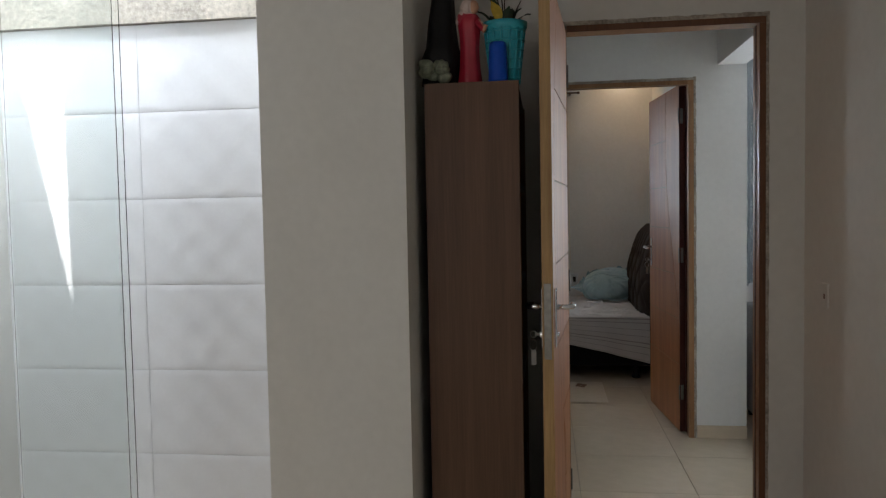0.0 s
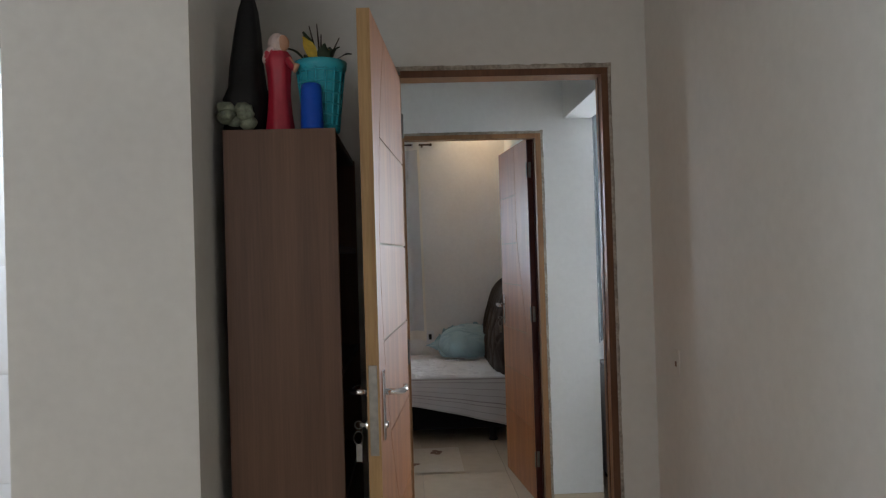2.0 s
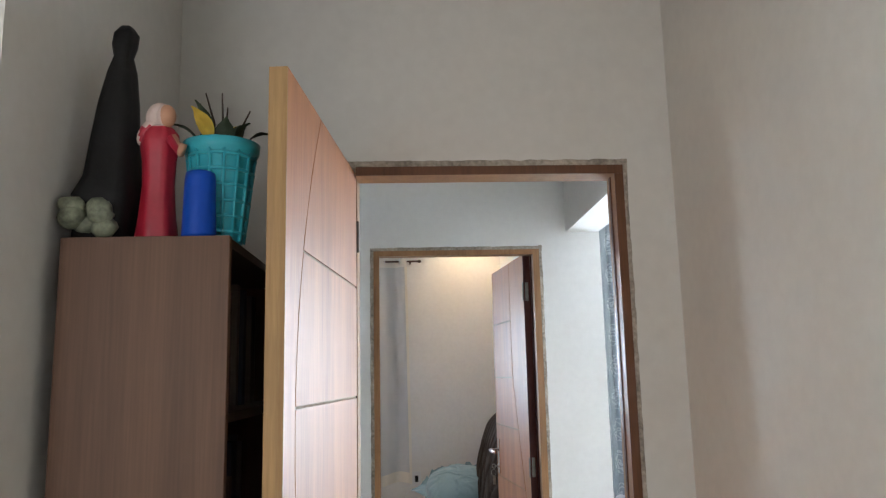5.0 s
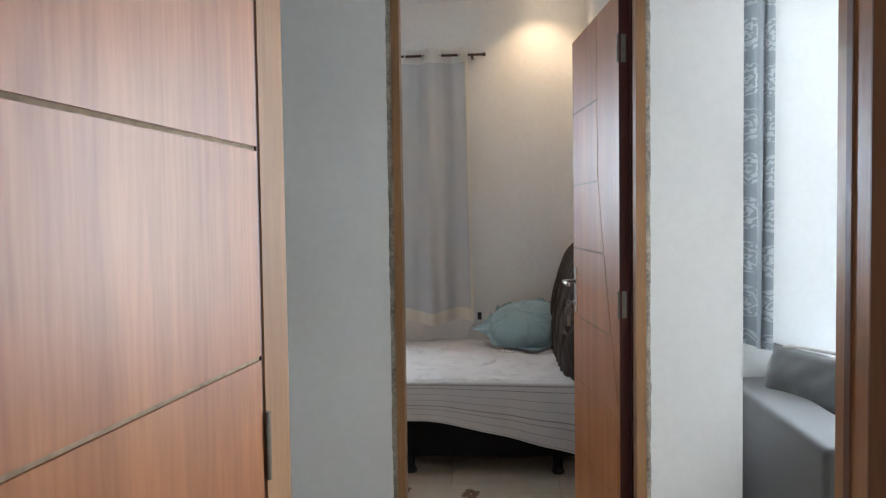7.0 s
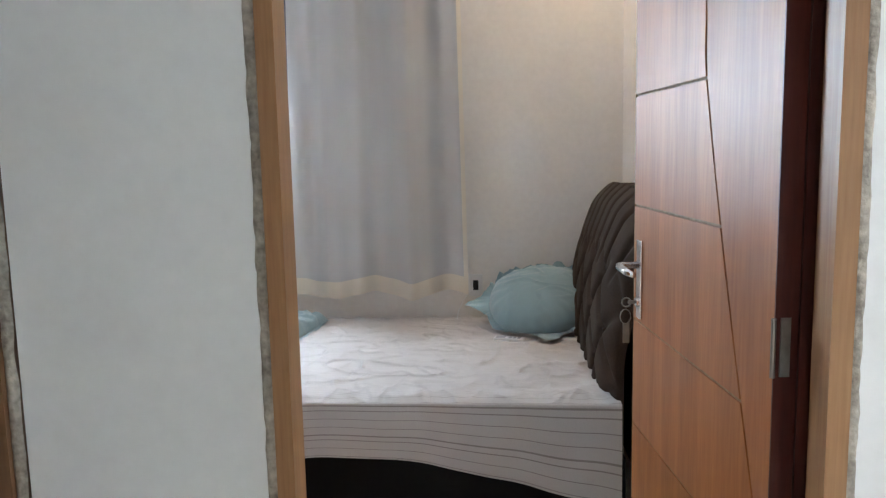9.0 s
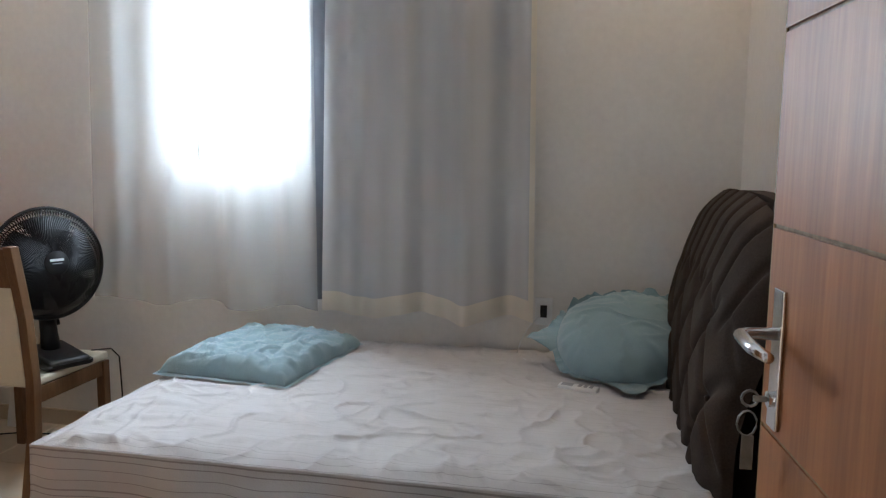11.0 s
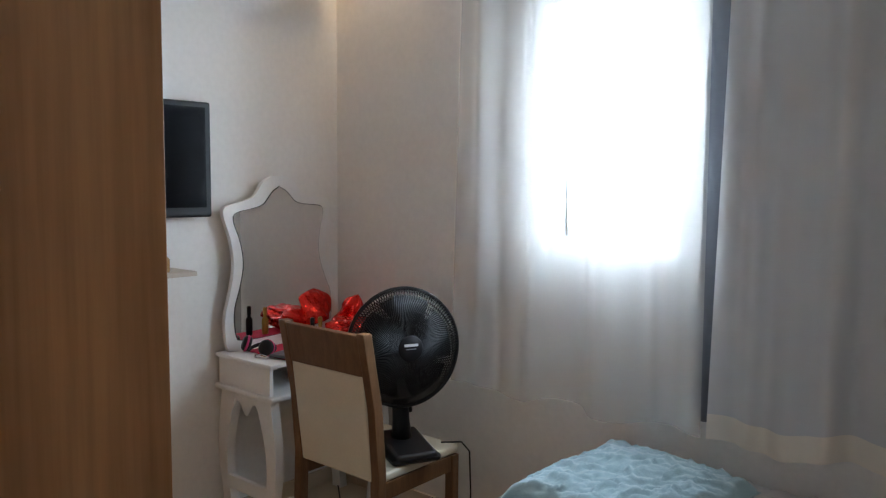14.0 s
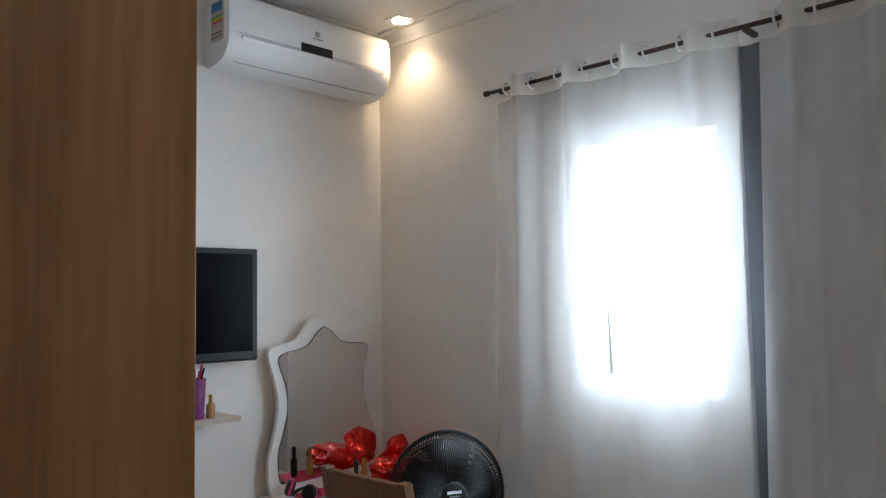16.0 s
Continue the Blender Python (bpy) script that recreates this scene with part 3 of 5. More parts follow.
# the first leaf stands open into the front room, the bedroom leaf into the bedroom
d1 = door_leaf("door_1", "open varnished brown wooden door with curved routed grooves", 0.79, 2.11, 0.035,
               lambda z: 0.708 - 0.50 * min(0.9, abs(z - 1.45)) ** 2, (0.37, 0.65, 0.93, 1.208, 1.480, 1.783), -1, 1.075, DOOREDGE, DOORDARK)
d1.matrix_world = pose(0.370, 3.292, 0, 0, 0, math.degrees(math.atan2(2.50 - 3.292, 0.298 - 0.370))) @ Matrix.Diagonal((1, -1, 1, 1))
d2 = door_leaf("door_2", "open varnished brown wooden bedroom door with routed grooves", 0.745, 2.115, 0.035,
               lambda z: max(0.02, 0.302 + 0.01 * max(0, z - 1.55) - 0.36 * max(0, 1.55 - z) ** 1.15), (0.42, 0.70, 0.968, 1.25, 1.512, 1.81), 1, 1.11, DOOREDGE, DOORDARK)
d2.matrix_world = pose(1.083, 4.86, 0, 0, 0, math.degrees(math.atan2(5.60 - 4.86, 1.010 - 1.083))) @ Matrix.Diagonal((1, -1, 1, 1))


d3 = door_leaf("door_3", "closed varnished brown wooden door in the hall", 0.72, 2.10, 0.035,
               lambda z: 0.30 + 0.08 * max(0, (z - 1.25)) ** 1.2, (0.33, 0.66, 0.955, 1.245, 1.505, 1.81), 1, 1.08, DOOREDGE, DOORDARK)
d3.matrix_world = pose(-0.198, 4.80, 0, 0, 0, 180) @ Matrix.Diagonal((1, -1, 1, 1))
bm = box(box(box(bmesh.new(), -0.168, -0.052, 4.748, 4.90, 0, 2.125), -0.95, -0.922, 4.748, 4.90, 0, 2.125), -0.922, -0.168, 4.748, 4.90, 2.103, 2.125)
structure("trim_door_three", bm, JAMBMID, "brown wooden lining of the closed door")
# Dark filler between leaf and lining: the gap's shade put into its colour.
structure("trim", box(bmesh.new(), -0.195, -0.1685, 4.81, 4.89, 0, 2.10), JAMBDARK, "dark strip coloured as the shade in the closed door's gap")
for z in (0.30, 1.08, 1.86):
    hinge = thing("hinge", "worn steel butt hinge on the closed door's lining", "hinge", "hinges of the closed door", m=pose(-0.178, 4.79, z))
    part("leaf", rbox(-0.004, 0.0095, -0.040, -0.037, -0.042, 0.042, 0.0008, 1), STEEL, hinge)
    part("pin", tube(bmesh.new(), [(-0.006, -0.042, -0.044), (-0.006, -0.042, 0.044)], 0.005, 8), STEEL, hinge)
    for k in (-0.028, 0.0, 0.028):
        part("screw", lathe([(0.0035, 0), (0.003, 0.0012)], 8, pose(0.004, -0.040, k, 90)), BLACK, hinge)
rough_strip("trim_mortar", -0.054, -0.034, 0, 2.14, 4.76, 0.004, 9)

# ---- front room ----
def cabinet():
    c = thing("bookshelf", "tall brown wood-grain bookshelf standing open beside the door", "bookshelf", m=pose(-0.097, 2.50, 0))
    part("side_panel", rbox(0, 0.297, 0, 0.018, 0, 1.79, 0.001, 1), LAMINATE, c)
    part("side_panel", rbox(0, 0.297, 0.692, 0.71, 0, 1.79, 0.001, 1), LAMINATE, c)
    # Back and boards use the laminate with the recess's shade in its colour.
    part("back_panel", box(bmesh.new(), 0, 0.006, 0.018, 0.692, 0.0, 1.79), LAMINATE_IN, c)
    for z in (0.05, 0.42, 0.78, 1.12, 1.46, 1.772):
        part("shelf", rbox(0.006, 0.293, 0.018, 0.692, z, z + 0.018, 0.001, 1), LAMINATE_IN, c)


cabinet()
rnd = random.Random(4)
BOOKS = [mat("book_cloth", c, 0.8, vary=0.15, scale=20) for c in ((0.04, 0.04, 0.05), (0.12, 0.10, 0.09), (0.05, 0.06, 0.09), (0.16, 0.14, 0.12))]


def book(x, y, z, t, h, d, material, label):
    b = thing("book", label, "book", "books on the shelf", m=pose(x, y, z))
    part("cover", box(box(box(bmesh.new(), -d, 0, 0, 0.002, 0, h), -d, 0, t - 0.002, t, 0, h), -0.002, 0, 0.002, t - 0.002, 0, h), material, b)
    part("pages", box(bmesh.new(), -d + 0.004, -0.003, 0.002, t - 0.002, 0.003, h - 0.004), PAPER, b)


for z in (0.438, 0.798, 1.138, 1.478):
    y = 2.54
    while y < 3.1:
        t = rnd.uniform(0.014, 0.045)
        book(0.19 - rnd.uniform(0.05, 0.09), y, z, t, rnd.uniform(0.17, 0.27), 0.16, rnd.choice(BOOKS), "dark book standing on the shelf")
        y += t + 0.002 + (rnd.random() < 0.15) * 0.08
b = thing("box", "small red box on a low shelf", "box", m=pose(0.12, 2.53, 0.798))
part("body", rbox(0, 0.075, 0, 0.012, 0, 0.05, 0.003), RED, b)


def statue_cloaked():
    def wob(p, a):
        k = 1 + 0.08 * math.sin(5 * a) + 0.10 * noise.noise(p * 30)
        return Vector((p.x * k + 0.10 * p.z ** 1.5 * 0.6, p.y * k, p.z))
    prof = [(0.045, 0.0), (0.062, 0.01), (0.058, 0.06), (0.066, 0.09), (0.052, 0.13), (0.046, 0.2), (0.037, 0.28), (0.027, 0.345), (0.019, 0.378), (0.024, 0.40), (0.023, 0.425), (0.012, 0.442)]
    ob = part("statue", lathe(prof, 26, pose(-0.055, 2.60, 1.791), wob), PLASTER, smooth=True)
    tagged(ob, "tall dark cloaked plaster statue on the bookshelf", "statue")


def statue_red():
    def wob(p, a):
        k = 1 + 0.07 * math.sin(6 * a + 9 * p.z)
        return Vector((p.x * k, p.y * k * 0.8, p.z))
    prof = [(0.036, 0.0), (0.038, 0.008), (0.033, 0.05), (0.029, 0.11), (0.031, 0.16), (0.036, 0.195), (0.034, 0.212), (0.024, 0.226), (0.017, 0.232)]
    bm = lathe(prof, 24, None, wob)
    bmesh.ops.create_uvsphere(bm, u_segments=16, v_segments=12, radius=0.019, matrix=pose(0.014, -0.010, 0.248) @ Matrix.Diagonal((0.95, 0.95, 1.2, 1)))
    bmesh.ops.create_uvsphere(bm, u_segments=18, v_segments=12, radius=0.025, matrix=pose(-0.006, 0.006, 0.252, 0, 18, 0) @ Matrix.Diagonal((0.95, 1.0, 1.15, 1)))
    bmesh.ops.create_uvsphere(bm, u_segments=14, v_segments=10, radius=0.022, matrix=pose(-0.022, 0.004, 0.222, 0, 35, 0) @ Matrix.Diagonal((0.8, 1.0, 1.5, 1)))
    tube(bm, [(0.028, -0.02, 0.20), (0.05, -0.03, 0.17), (0.055, -0.035, 0.185)], [0.012, 0.010, 0.008], 8)
    bm.transform(pose(0.042, 2.585, 1.791))
    ob = part("statue", bm, RED, smooth=True)
    ob.data.materials.append(mat("white_veil_paint", (0.62, 0.5, 0.46), 0.5, vary=0.1))
    ob.data.materials.append(SKIN)
    for f in ob.data.polygons:
        if f.center.z > 1.791 + 0.226 or f.center.x < 0.042 - 0.037:
            f.material_index = 1 if f.center.x < 0.051 else 2
        elif f.center.x > 0.042 + 0.042:
            f.material_index = 2
    tagged(ob, "small red-robed plaster figurine with a white veil", "statue")


statue_cloaked()
statue_red()
ornament = thing("ornament", "pale green plaster flower ornament", "ornament", m=pose(-0.066, 2.535, 1.791))
for i in range(9):
    a = rnd.uniform(0, 6.28)
    bm = bmesh.new()
    bmesh.ops.create_icosphere(bm, subdivisions=2, radius=1, matrix=pose(0.03 * math.cos(a), 0.012 * math.sin(a), 0.021 + rnd.uniform(0, 0.045)) @ Matrix.Diagonal((0.024, 0.018, 0.02, 1)))
    for w in bm.verts:
        w.co *= 1 + 0.12 * noise.noise(w.co * 60)
    part("petal", bm, PALEPL, ornament, smooth=True)

pot = thing("flower_pot", "turquoise woven-pattern plastic pot with dry twigs and leaves", "plant pot", m=pose(0.153, 2.615, 1.791))
part("body", lathe([(0.040, 0), (0.044, 0.004), (0.062, 0.17), (0.072, 0.182), (0.074, 0.20), (0.068, 0.20), (0.058, 0.17)], 40), TURQ, pot, smooth=True)
bm = bmesh.new()
for k in range(15):
    a = 2 * math.pi * k / 15
    tube(bm, [((0.0455 + 0.019 * z / 0.17) * math.cos(a), (0.0455 + 0.019 * z / 0.17) * math.sin(a), z) for z in (0.005, 0.09, 0.18)], 0.0036, 6)
for z in (0.02, 0.05, 0.08, 0.11, 0.14, 0.17):
    r = 0.0455 + 0.019 * z / 0.17
    tube(bm, [(r * math.cos(a), r * math.sin(a), z) for a in np.linspace(0, 2 * math.pi, 37)[:-1]], 0.0036, 6, True)
part("lattice", bm, TURQ, pot, smooth=True)
for i in range(6):
    a, l = rnd.uniform(0, 6.28), rnd.uniform(0.07, 0.16)
    p0 = Vector((0.02 * math.cos(a), 0.02 * math.sin(a), 0.17))
    part("twig", tube(bmesh.new(), [p0, p0 + Vector((0.012 * math.cos(a), 0.01, l * 0.6)), p0 + Vector((0.035 * math.cos(a), 0.02 * math.sin(a), l))], [0.003, 0.0025, 0.0015], 6), TWIG, pot)
for i in range(9):
    a = rnd.uniform(0, 6.28)
    l, w = rnd.uniform(0.05, 0.09), rnd.uniform(0.016, 0.028)
    bm = sheet(4, 6, lambda u, v: Vector(((u - 0.5) * 2 * w * math.sin(math.pi * min(0.97, v + 0.05)), l * v, 0.02 * math.sin(2.4 * v) + 0.006 * abs(u - 0.5))))
    bm.transform(pose(0.035 * math.cos(a), 0.035 * math.sin(a), 0.19, rnd.uniform(10, 60), 0, math.degrees(a) - 90))
    part("leaf", bm, LEAFM if i < 7 else YELLOW, pot, smooth=True)

cup = thing("cup", "cobalt blue plastic tumbler standing upside down", "cup", m=pose(0.135, 2.535, 1.791))
part("body", lathe([(0.031, 0), (0.031, 0.006), (0.028, 0.11), (0.026, 0.122), (0.021, 0.125)], 28), COBALT, cup, smooth=True)

# shower: embossed tiles are laid at the end of the file; here its glass
sg = thing("shower_screen", "clear greenish glass shower screen with two sliding panes", "shower screen", m=pose(0, 0, 0))
for x0, x1, y in ((-1.70, -1.085, 2.405), (-1.45, -1.045, 2.375)):
    p = part("pane", box(bmesh.new(), x0, x1, y, y + 0.005, 0.02, 2.55), GLASSM, sg)
    p.visible_shadow = False
part("rail", box(bmesh.new(), -1.70, -0.575, 2.365, 2.42, 0.0, 0.02), ALU, sg)
sk = thing("socket", "painted-over old wall socket", "socket", m=pose(1.282, 3.02, 1.055))
part("plate", rbox(-0.002, 0.004, -0.028, 0.028, -0.045, 0.045, 0.001, 1), PAINT_OLD, sk)
part("hole", box(bmesh.new(), -0.0035, -0.0021, -0.006, 0.006, -0.012, 0.006), JAMBDARK, sk)


# ---- living room through the hall ----
def cushion(w, h, t, seed, crease=0.01):
    """A soft square cushion, standing in x-z."""
    bm = bmesh.new()
    n = 22
    grids = []
    for s in (-1, 1):
        g = []
        for j in range(n + 1):
            row = []
            for i in range(n + 1):
                u, v = 2 * i / n - 1, 2 * j / n - 1
                k = (max(0, 1 - abs(u) ** 2.6) * max(0, 1 - abs(v) ** 2.6)) ** 0.5
                pin = 1 - 0.06 * (1 - abs(u) ** 2) * abs(v) ** 3
                pinv = 1 - 0.06 * (1 - abs(v) ** 2) * abs(u) ** 3
                p = Vector((u * w / 2 * pinv, s * t / 2 * k, v * h / 2 * pin))
                p.y += crease * noise.fractal(Vector((u * 1.6 + seed, v * 1.6, s)), 1, 2, 4) * (0.3 + k)
                row.append(bm.verts.new(p))
            g.append(row)
        grids.append(g)
    for g in grids:
        for j in range(n):
            for i in range(n):
                bm.faces.new((g[j][i], g[j][i + 1], g[j + 1][i + 1], g[j + 1][i]))
    bmesh.ops.remove_doubles(bm, verts=bm.verts, dist=0.0006)
    return bm


def sofa():
    s = thing("sofa", "grey suede sofa with loose back cushions", "sofa", m=pose(1.56, 4.42, 0))
    def slab(name, *a, w=0.03):
        return part(name, rbox(*a, w, 4), GREYSOFA, s, smooth=True)
    slab("arm", 0.0, 0.2, 0.0, 0.95, 0.06, 0.745, w=0.03)
    slab("base", 0.2, 1.9, 0.02, 0.95, 0.06, 0.30)
    slab("backrest", 0.2, 1.9, 0.74, 0.96, 0.30, 0.80, w=0.06)
    slab("seat_cushion", 0.21, 1.0, 0.02, 0.74, 0.30, 0.47, w=0.05)
    slab("seat_cushion", 1.01, 1.89, 0.02, 0.74, 0.30, 0.47, w=0.05)
    for x in (0.06, 1.8):
        for y in (0.06, 0.88):
            part("foot", lathe([(0.02, 0), (0.028, 0.062)], 12, pose(x, y, 0)), BLACK, s)


sofa()
CUSH = thing("cushion", "grey piped throw cushion leaning on the sofa arm", "cushion", "cushions on the sofa", m=pose(1.80, 5.03, 0.70, -14, 0, -62))
part("cover", cushion(0.50, 0.40, 0.15, 3.0, 0.02), GREYSOFA, CUSH, smooth=True)
part("piping", tube(bmesh.new(), [(0.25 * math.copysign(abs(math.cos(a)) ** 0.35, math.cos(a)), 0, 0.20 * math.copysign(abs(math.sin(a)) ** 0.35, math.sin(a))) for a in np.linspace(0, 2 * math.pi, 61)[:-1]], 0.006, 6, True), PAPER, CUSH, "pale piping", smooth=True)
c2 = thing("cushion", "creased grey throw cushion on the sofa", "cushion", "cushions on the sofa", m=pose(1.96, 4.72, 0.655, -18, 12, -70))
part("cover", cushion(0.40, 0.38, 0.15, 8.0, 0.04), mat("taupe_suede", (0.11, 0.098, 0.09), 0.85, vary=0.14, scale=7, bump=0.3, fine=220, sheen=0.4), c2, smooth=True)
bm = sheet(50, 16, lambda u, v: Vector((1.78 + 1.5 * u, 5.14 + 0.26 * v, 0.808 + 0.02 * math.sin(3.1 * v) + fbm((u * 8, v * 3, 1), 1.0, 0.014))))
tagged(part("throw", bm, mat("pale_blue_grey_throw", (0.36, 0.39, 0.40), 0.9, vary=0.25, scale=14, bump=0.4, fine=160), smooth=True), "pale grey knitted throw along the sofa back", "throw")


def folds(x0, x1, z0, z1, y, waves, amp, seed, gather=0.0, nu=150, nv=40):
    """A hanging cloth from x0 to x1 with soft vertical folds."""
    def fn(u, v):
        z = z0 + (z1 - z0) * v
        k = 0.55 + 0.45 * (1 - v)
        ph = 2 * math.pi * waves * (u + 0.03 * math.sin(5 * u + seed))
        yy = y - amp * k * math.sin(ph) - 0.35 * amp * math.sin(2.3 * ph + seed + 1.5 * v)
        x = x0 + (x1 - x0) * u + gather * (1 - v) * (u - 0.5) + 0.004 * math.sin(ph * 2)
        return Vector((x, yy, z + 0.012 * (1 - v) * math.sin(ph * 0.5 + seed)))
    w = abs(x1 - x0) * 1.35
    return sheet(nu, nv, fn, lambda u, v: (u * w, (z1 - z0) * v))


lc = thing("curtain", "grey curtain with pale round medallions gathered beside a window", "curtain")
part("cloth", folds(1.47, 1.76, 0.86, 2.60, 5.36, 3.0, 0.035, 2.0, -0.03, 90, 40), MEDALLION, lc)
tagged(part("curtain_rod", tube(bmesh.new(), [(1.46, 5.36, 2.615), (3.5, 5.36, 2.615)], 0.012, 12), ROD), "dark curtain rod over the living room window", "curtain rod")


def window(name, x0, x1, z0, z1, y, label, mullion):
    w = tagged(part(name, box(box(box(box(bmesh.new(), x0, x0 + 0.04, y, y + 0.05, z0, z1), x1 - 0.04, x1, y, y + 0.05, z0, z1), x0 + 0.04, x1 - 0.04, y, y + 0.05, z0, z0 + 0.04), x0 + 0.04, x1 - 0.04, y, y + 0.05, z1 - 0.04, z1), ALU), label, kind="structure")
    for x in mullion:
        part("mullion", box(bmesh.new(), x - 0.02, x + 0.02, y + 0.005, y + 0.045, z0 + 0.04, z1 - 0.04), ALU, w)
    p = part("pane", box(bmesh.new(), x0 + 0.04, x1 - 0.04, y + 0.022, y + 0.027, z0 + 0.04, z1 - 0.04), GLASSM, w)
    p.visible_shadow = False
    return w


w1 = window("window_1", 2.06, 3.25, 0.62, 2.25, 5.50, "white aluminium living room window", (2.65,))
part("transom", box(bmesh.new(), 2.1, 3.21, 5.505, 5.545, 1.22, 1.27), ALU, w1)
window("window_2", -1.115, -0.545, 1.26, 2.20, 7.70, "white aluminium bedroom window", ())
# Unseen window, added round the front room's fill lamp.
window("window_added", -1.5, -0.4, 1.1, 2.1, -1.80, "unseen window added round the front room fill lamp", (-0.95,))

# ---- bedroom ----
def bed():
    b = thing("bed", "double bed with black base and tufted dark headboard", "bed", m=pose(0, 0, 0))
    part("base", rbox(-0.74, 1.12, 6.32, 7.60, 0.11, 0.30, 0.012, 2), BLACKM, b, "black fabric bed base")
    part("mattress", rbox(-0.77, 1.10, 6.28, 7.61, 0.30, 0.497, 0.05, 4), mat("mattress_cloth", (0.7, 0.68, 0.65), 0.9), b, smooth=True)
    for x, y in ((-0.66, 6.40), (0.2, 6.40), (1.0, 6.40), (-0.66, 7.5), (1.0, 7.5)):
        part("leg", lathe([(0.032, 0), (0.036, 0.01), (0.024, 0.03), (0.03, 0.145)], 16, pose(x, y, 0)), BLACK, b)

    def hb(u, v):
        y = 6.30 + 1.31 * u
        end = 1 - abs(2 * u - 1) ** 9
        top = 1.02 + 0.22 * max(0, 1 - abs(2 * u - 1) ** 3.2) ** 0.5
        z = 0.30 + (top - 0.30) * v
        x = 1.105 + 0.13 * max(0, (v - 0.45) / 0.55) ** 1.7
        pu, pv = u * 10.0, v * 6.0
        crease = lambda q: math.exp(-(math.sin(math.pi * q) / 0.30) ** 2)
        diamond = max(crease((pu + pv) / 2), crease((pu - pv) / 2))
        rib = crease(pu + 2.2 * (v - 0.7))
        k = min(1, max(0, (v - 0.68) / 0.10))
        fold = diamond * (1 - k) + rib * k
        round_top = max(0, (v - 0.9) / 0.1) ** 2
        return Vector((x - 0.078 * max(0.0, end) ** 0.5 + 0.030 * fold * max(0, end) * (1 - 0.5 * round_top) + 0.04 * round_top, y, z - 0.006 * fold * round_top))
    part("headboard", sheet(220, 130, hb), HEADB, b, "deep-buttoned dark brown suede headboard")
    prof = [(6.31, 0.05), (7.60, 0.05)] + [(6.30 + 1.31 * u, 1.015 + 0.22 * max(0, 1 - abs(2 * u - 1) ** 3.2) ** 0.5) for u in np.linspace(1, 0, 24)]
    bm = extrude_outline([(y, z) for y, z in prof], 0.06)
    bm.transform(pose(1.292, 0, 0, 0, 0, 90))
    part("headboard_back", bm, HEADB, b)
    for r in range(0, 5):
        for k in range(0, 10):
            u, v = k / 10.0, r / 6.0
            if (k + r) % 2 == 0 and 0.03 < u < 0.97 and v < 0.68:
                b2 = bmesh.new()
                bmesh.ops.create_icosphere(b2, subdivisions=1, radius=0.011, matrix=Matrix.Translation(hb(u, v) + Vector((-0.004, 0, 0))))
                part("button", b2, HEADB, b, smooth=True)


bed()


def cover(u, v):
    """The bed cover: lies on the mattress, hangs over the near side and the foot."""
    over, foot = 0.20, 0.22
    s = -over + (1.33 + over) * v
    q = -foot + (1.87 + foot) * u
    x = -0.775 + max(q, 0)
    y = 6.272 + max(s, 0)
    z = 0.518
    hang = 0.0
    if s < 0:
        drop = 1 + 1.3 * max(0, u - 0.62) ** 1.2 * 2.2
        z += s * drop
        hang = min(1, -s / 0.08)
        y -= 0.012 * hang + 0.020 * hang * noise.noise(Vector((q * 5, 0, s * 2))) + 0.008 * hang * math.sin(q * 20 + 2 * noise.noise(Vector((q * 3, 1, 0))))
    if q < 0:
        z += q * (1 if s >= 0 else 0.5)
        x -= 0.012 + 0.018 * noise.noise(Vector((0, s * 5, q * 2)))
    if s >= 0 and q >= 0:
        e = min(1, s / 0.05) * min(1, q / 0.05)
        w = noise.noise(Vector((q * 4.5, s * 9, 0.3))) * 0.006 + 0.012 * max(0, noise.noise(Vector((q * 7 + 3 * s, s * 16 - q * 3, 2.0)))) ** 1.4
        ridge = 1 - abs(noise.noise(Vector((q * 5.0 - 2 * s, s * 7.5 + 2.5 * q, 5.0)))) * 6
        w += 0.007 * max(0, ridge) ** 2
        fine_ridge = 1 - abs(noise.noise(Vector((q * 9 + 2 * s, s * 6 - 3 * q, 8.0)))) * 6
        w += 0.007 * max(0, fine_ridge) ** 1.5 * max(0, 0.4 + noise.noise(Vector((q * 2, s * 2, 3.0))))
        pull = 1 - abs(noise.noise(Vector((q * 2.0 + 5 * s, s * 2.4 - 4.5 * q, 11.0)))) * 7
        w += 0.007 * max(0, pull) ** 1.6 * max(0, 0.35 + 1.4 * noise.noise(Vector((q * 1.6, s * 2.2, 6.0))))
        z += e * w + 0.004
        z -= 0.016 * (1 - min(1, s / 0.06)) + 0.016 * (1 - min(1, q / 0.06))
    return Vector((x, y, z))


tagged(part("bed_cover", sheet(330, 240, cover, lambda u, v: (2.09 * u, 1.53 * v)), COVER), "rumpled pale grey bed cover with thin dark stripes", "bed cover")


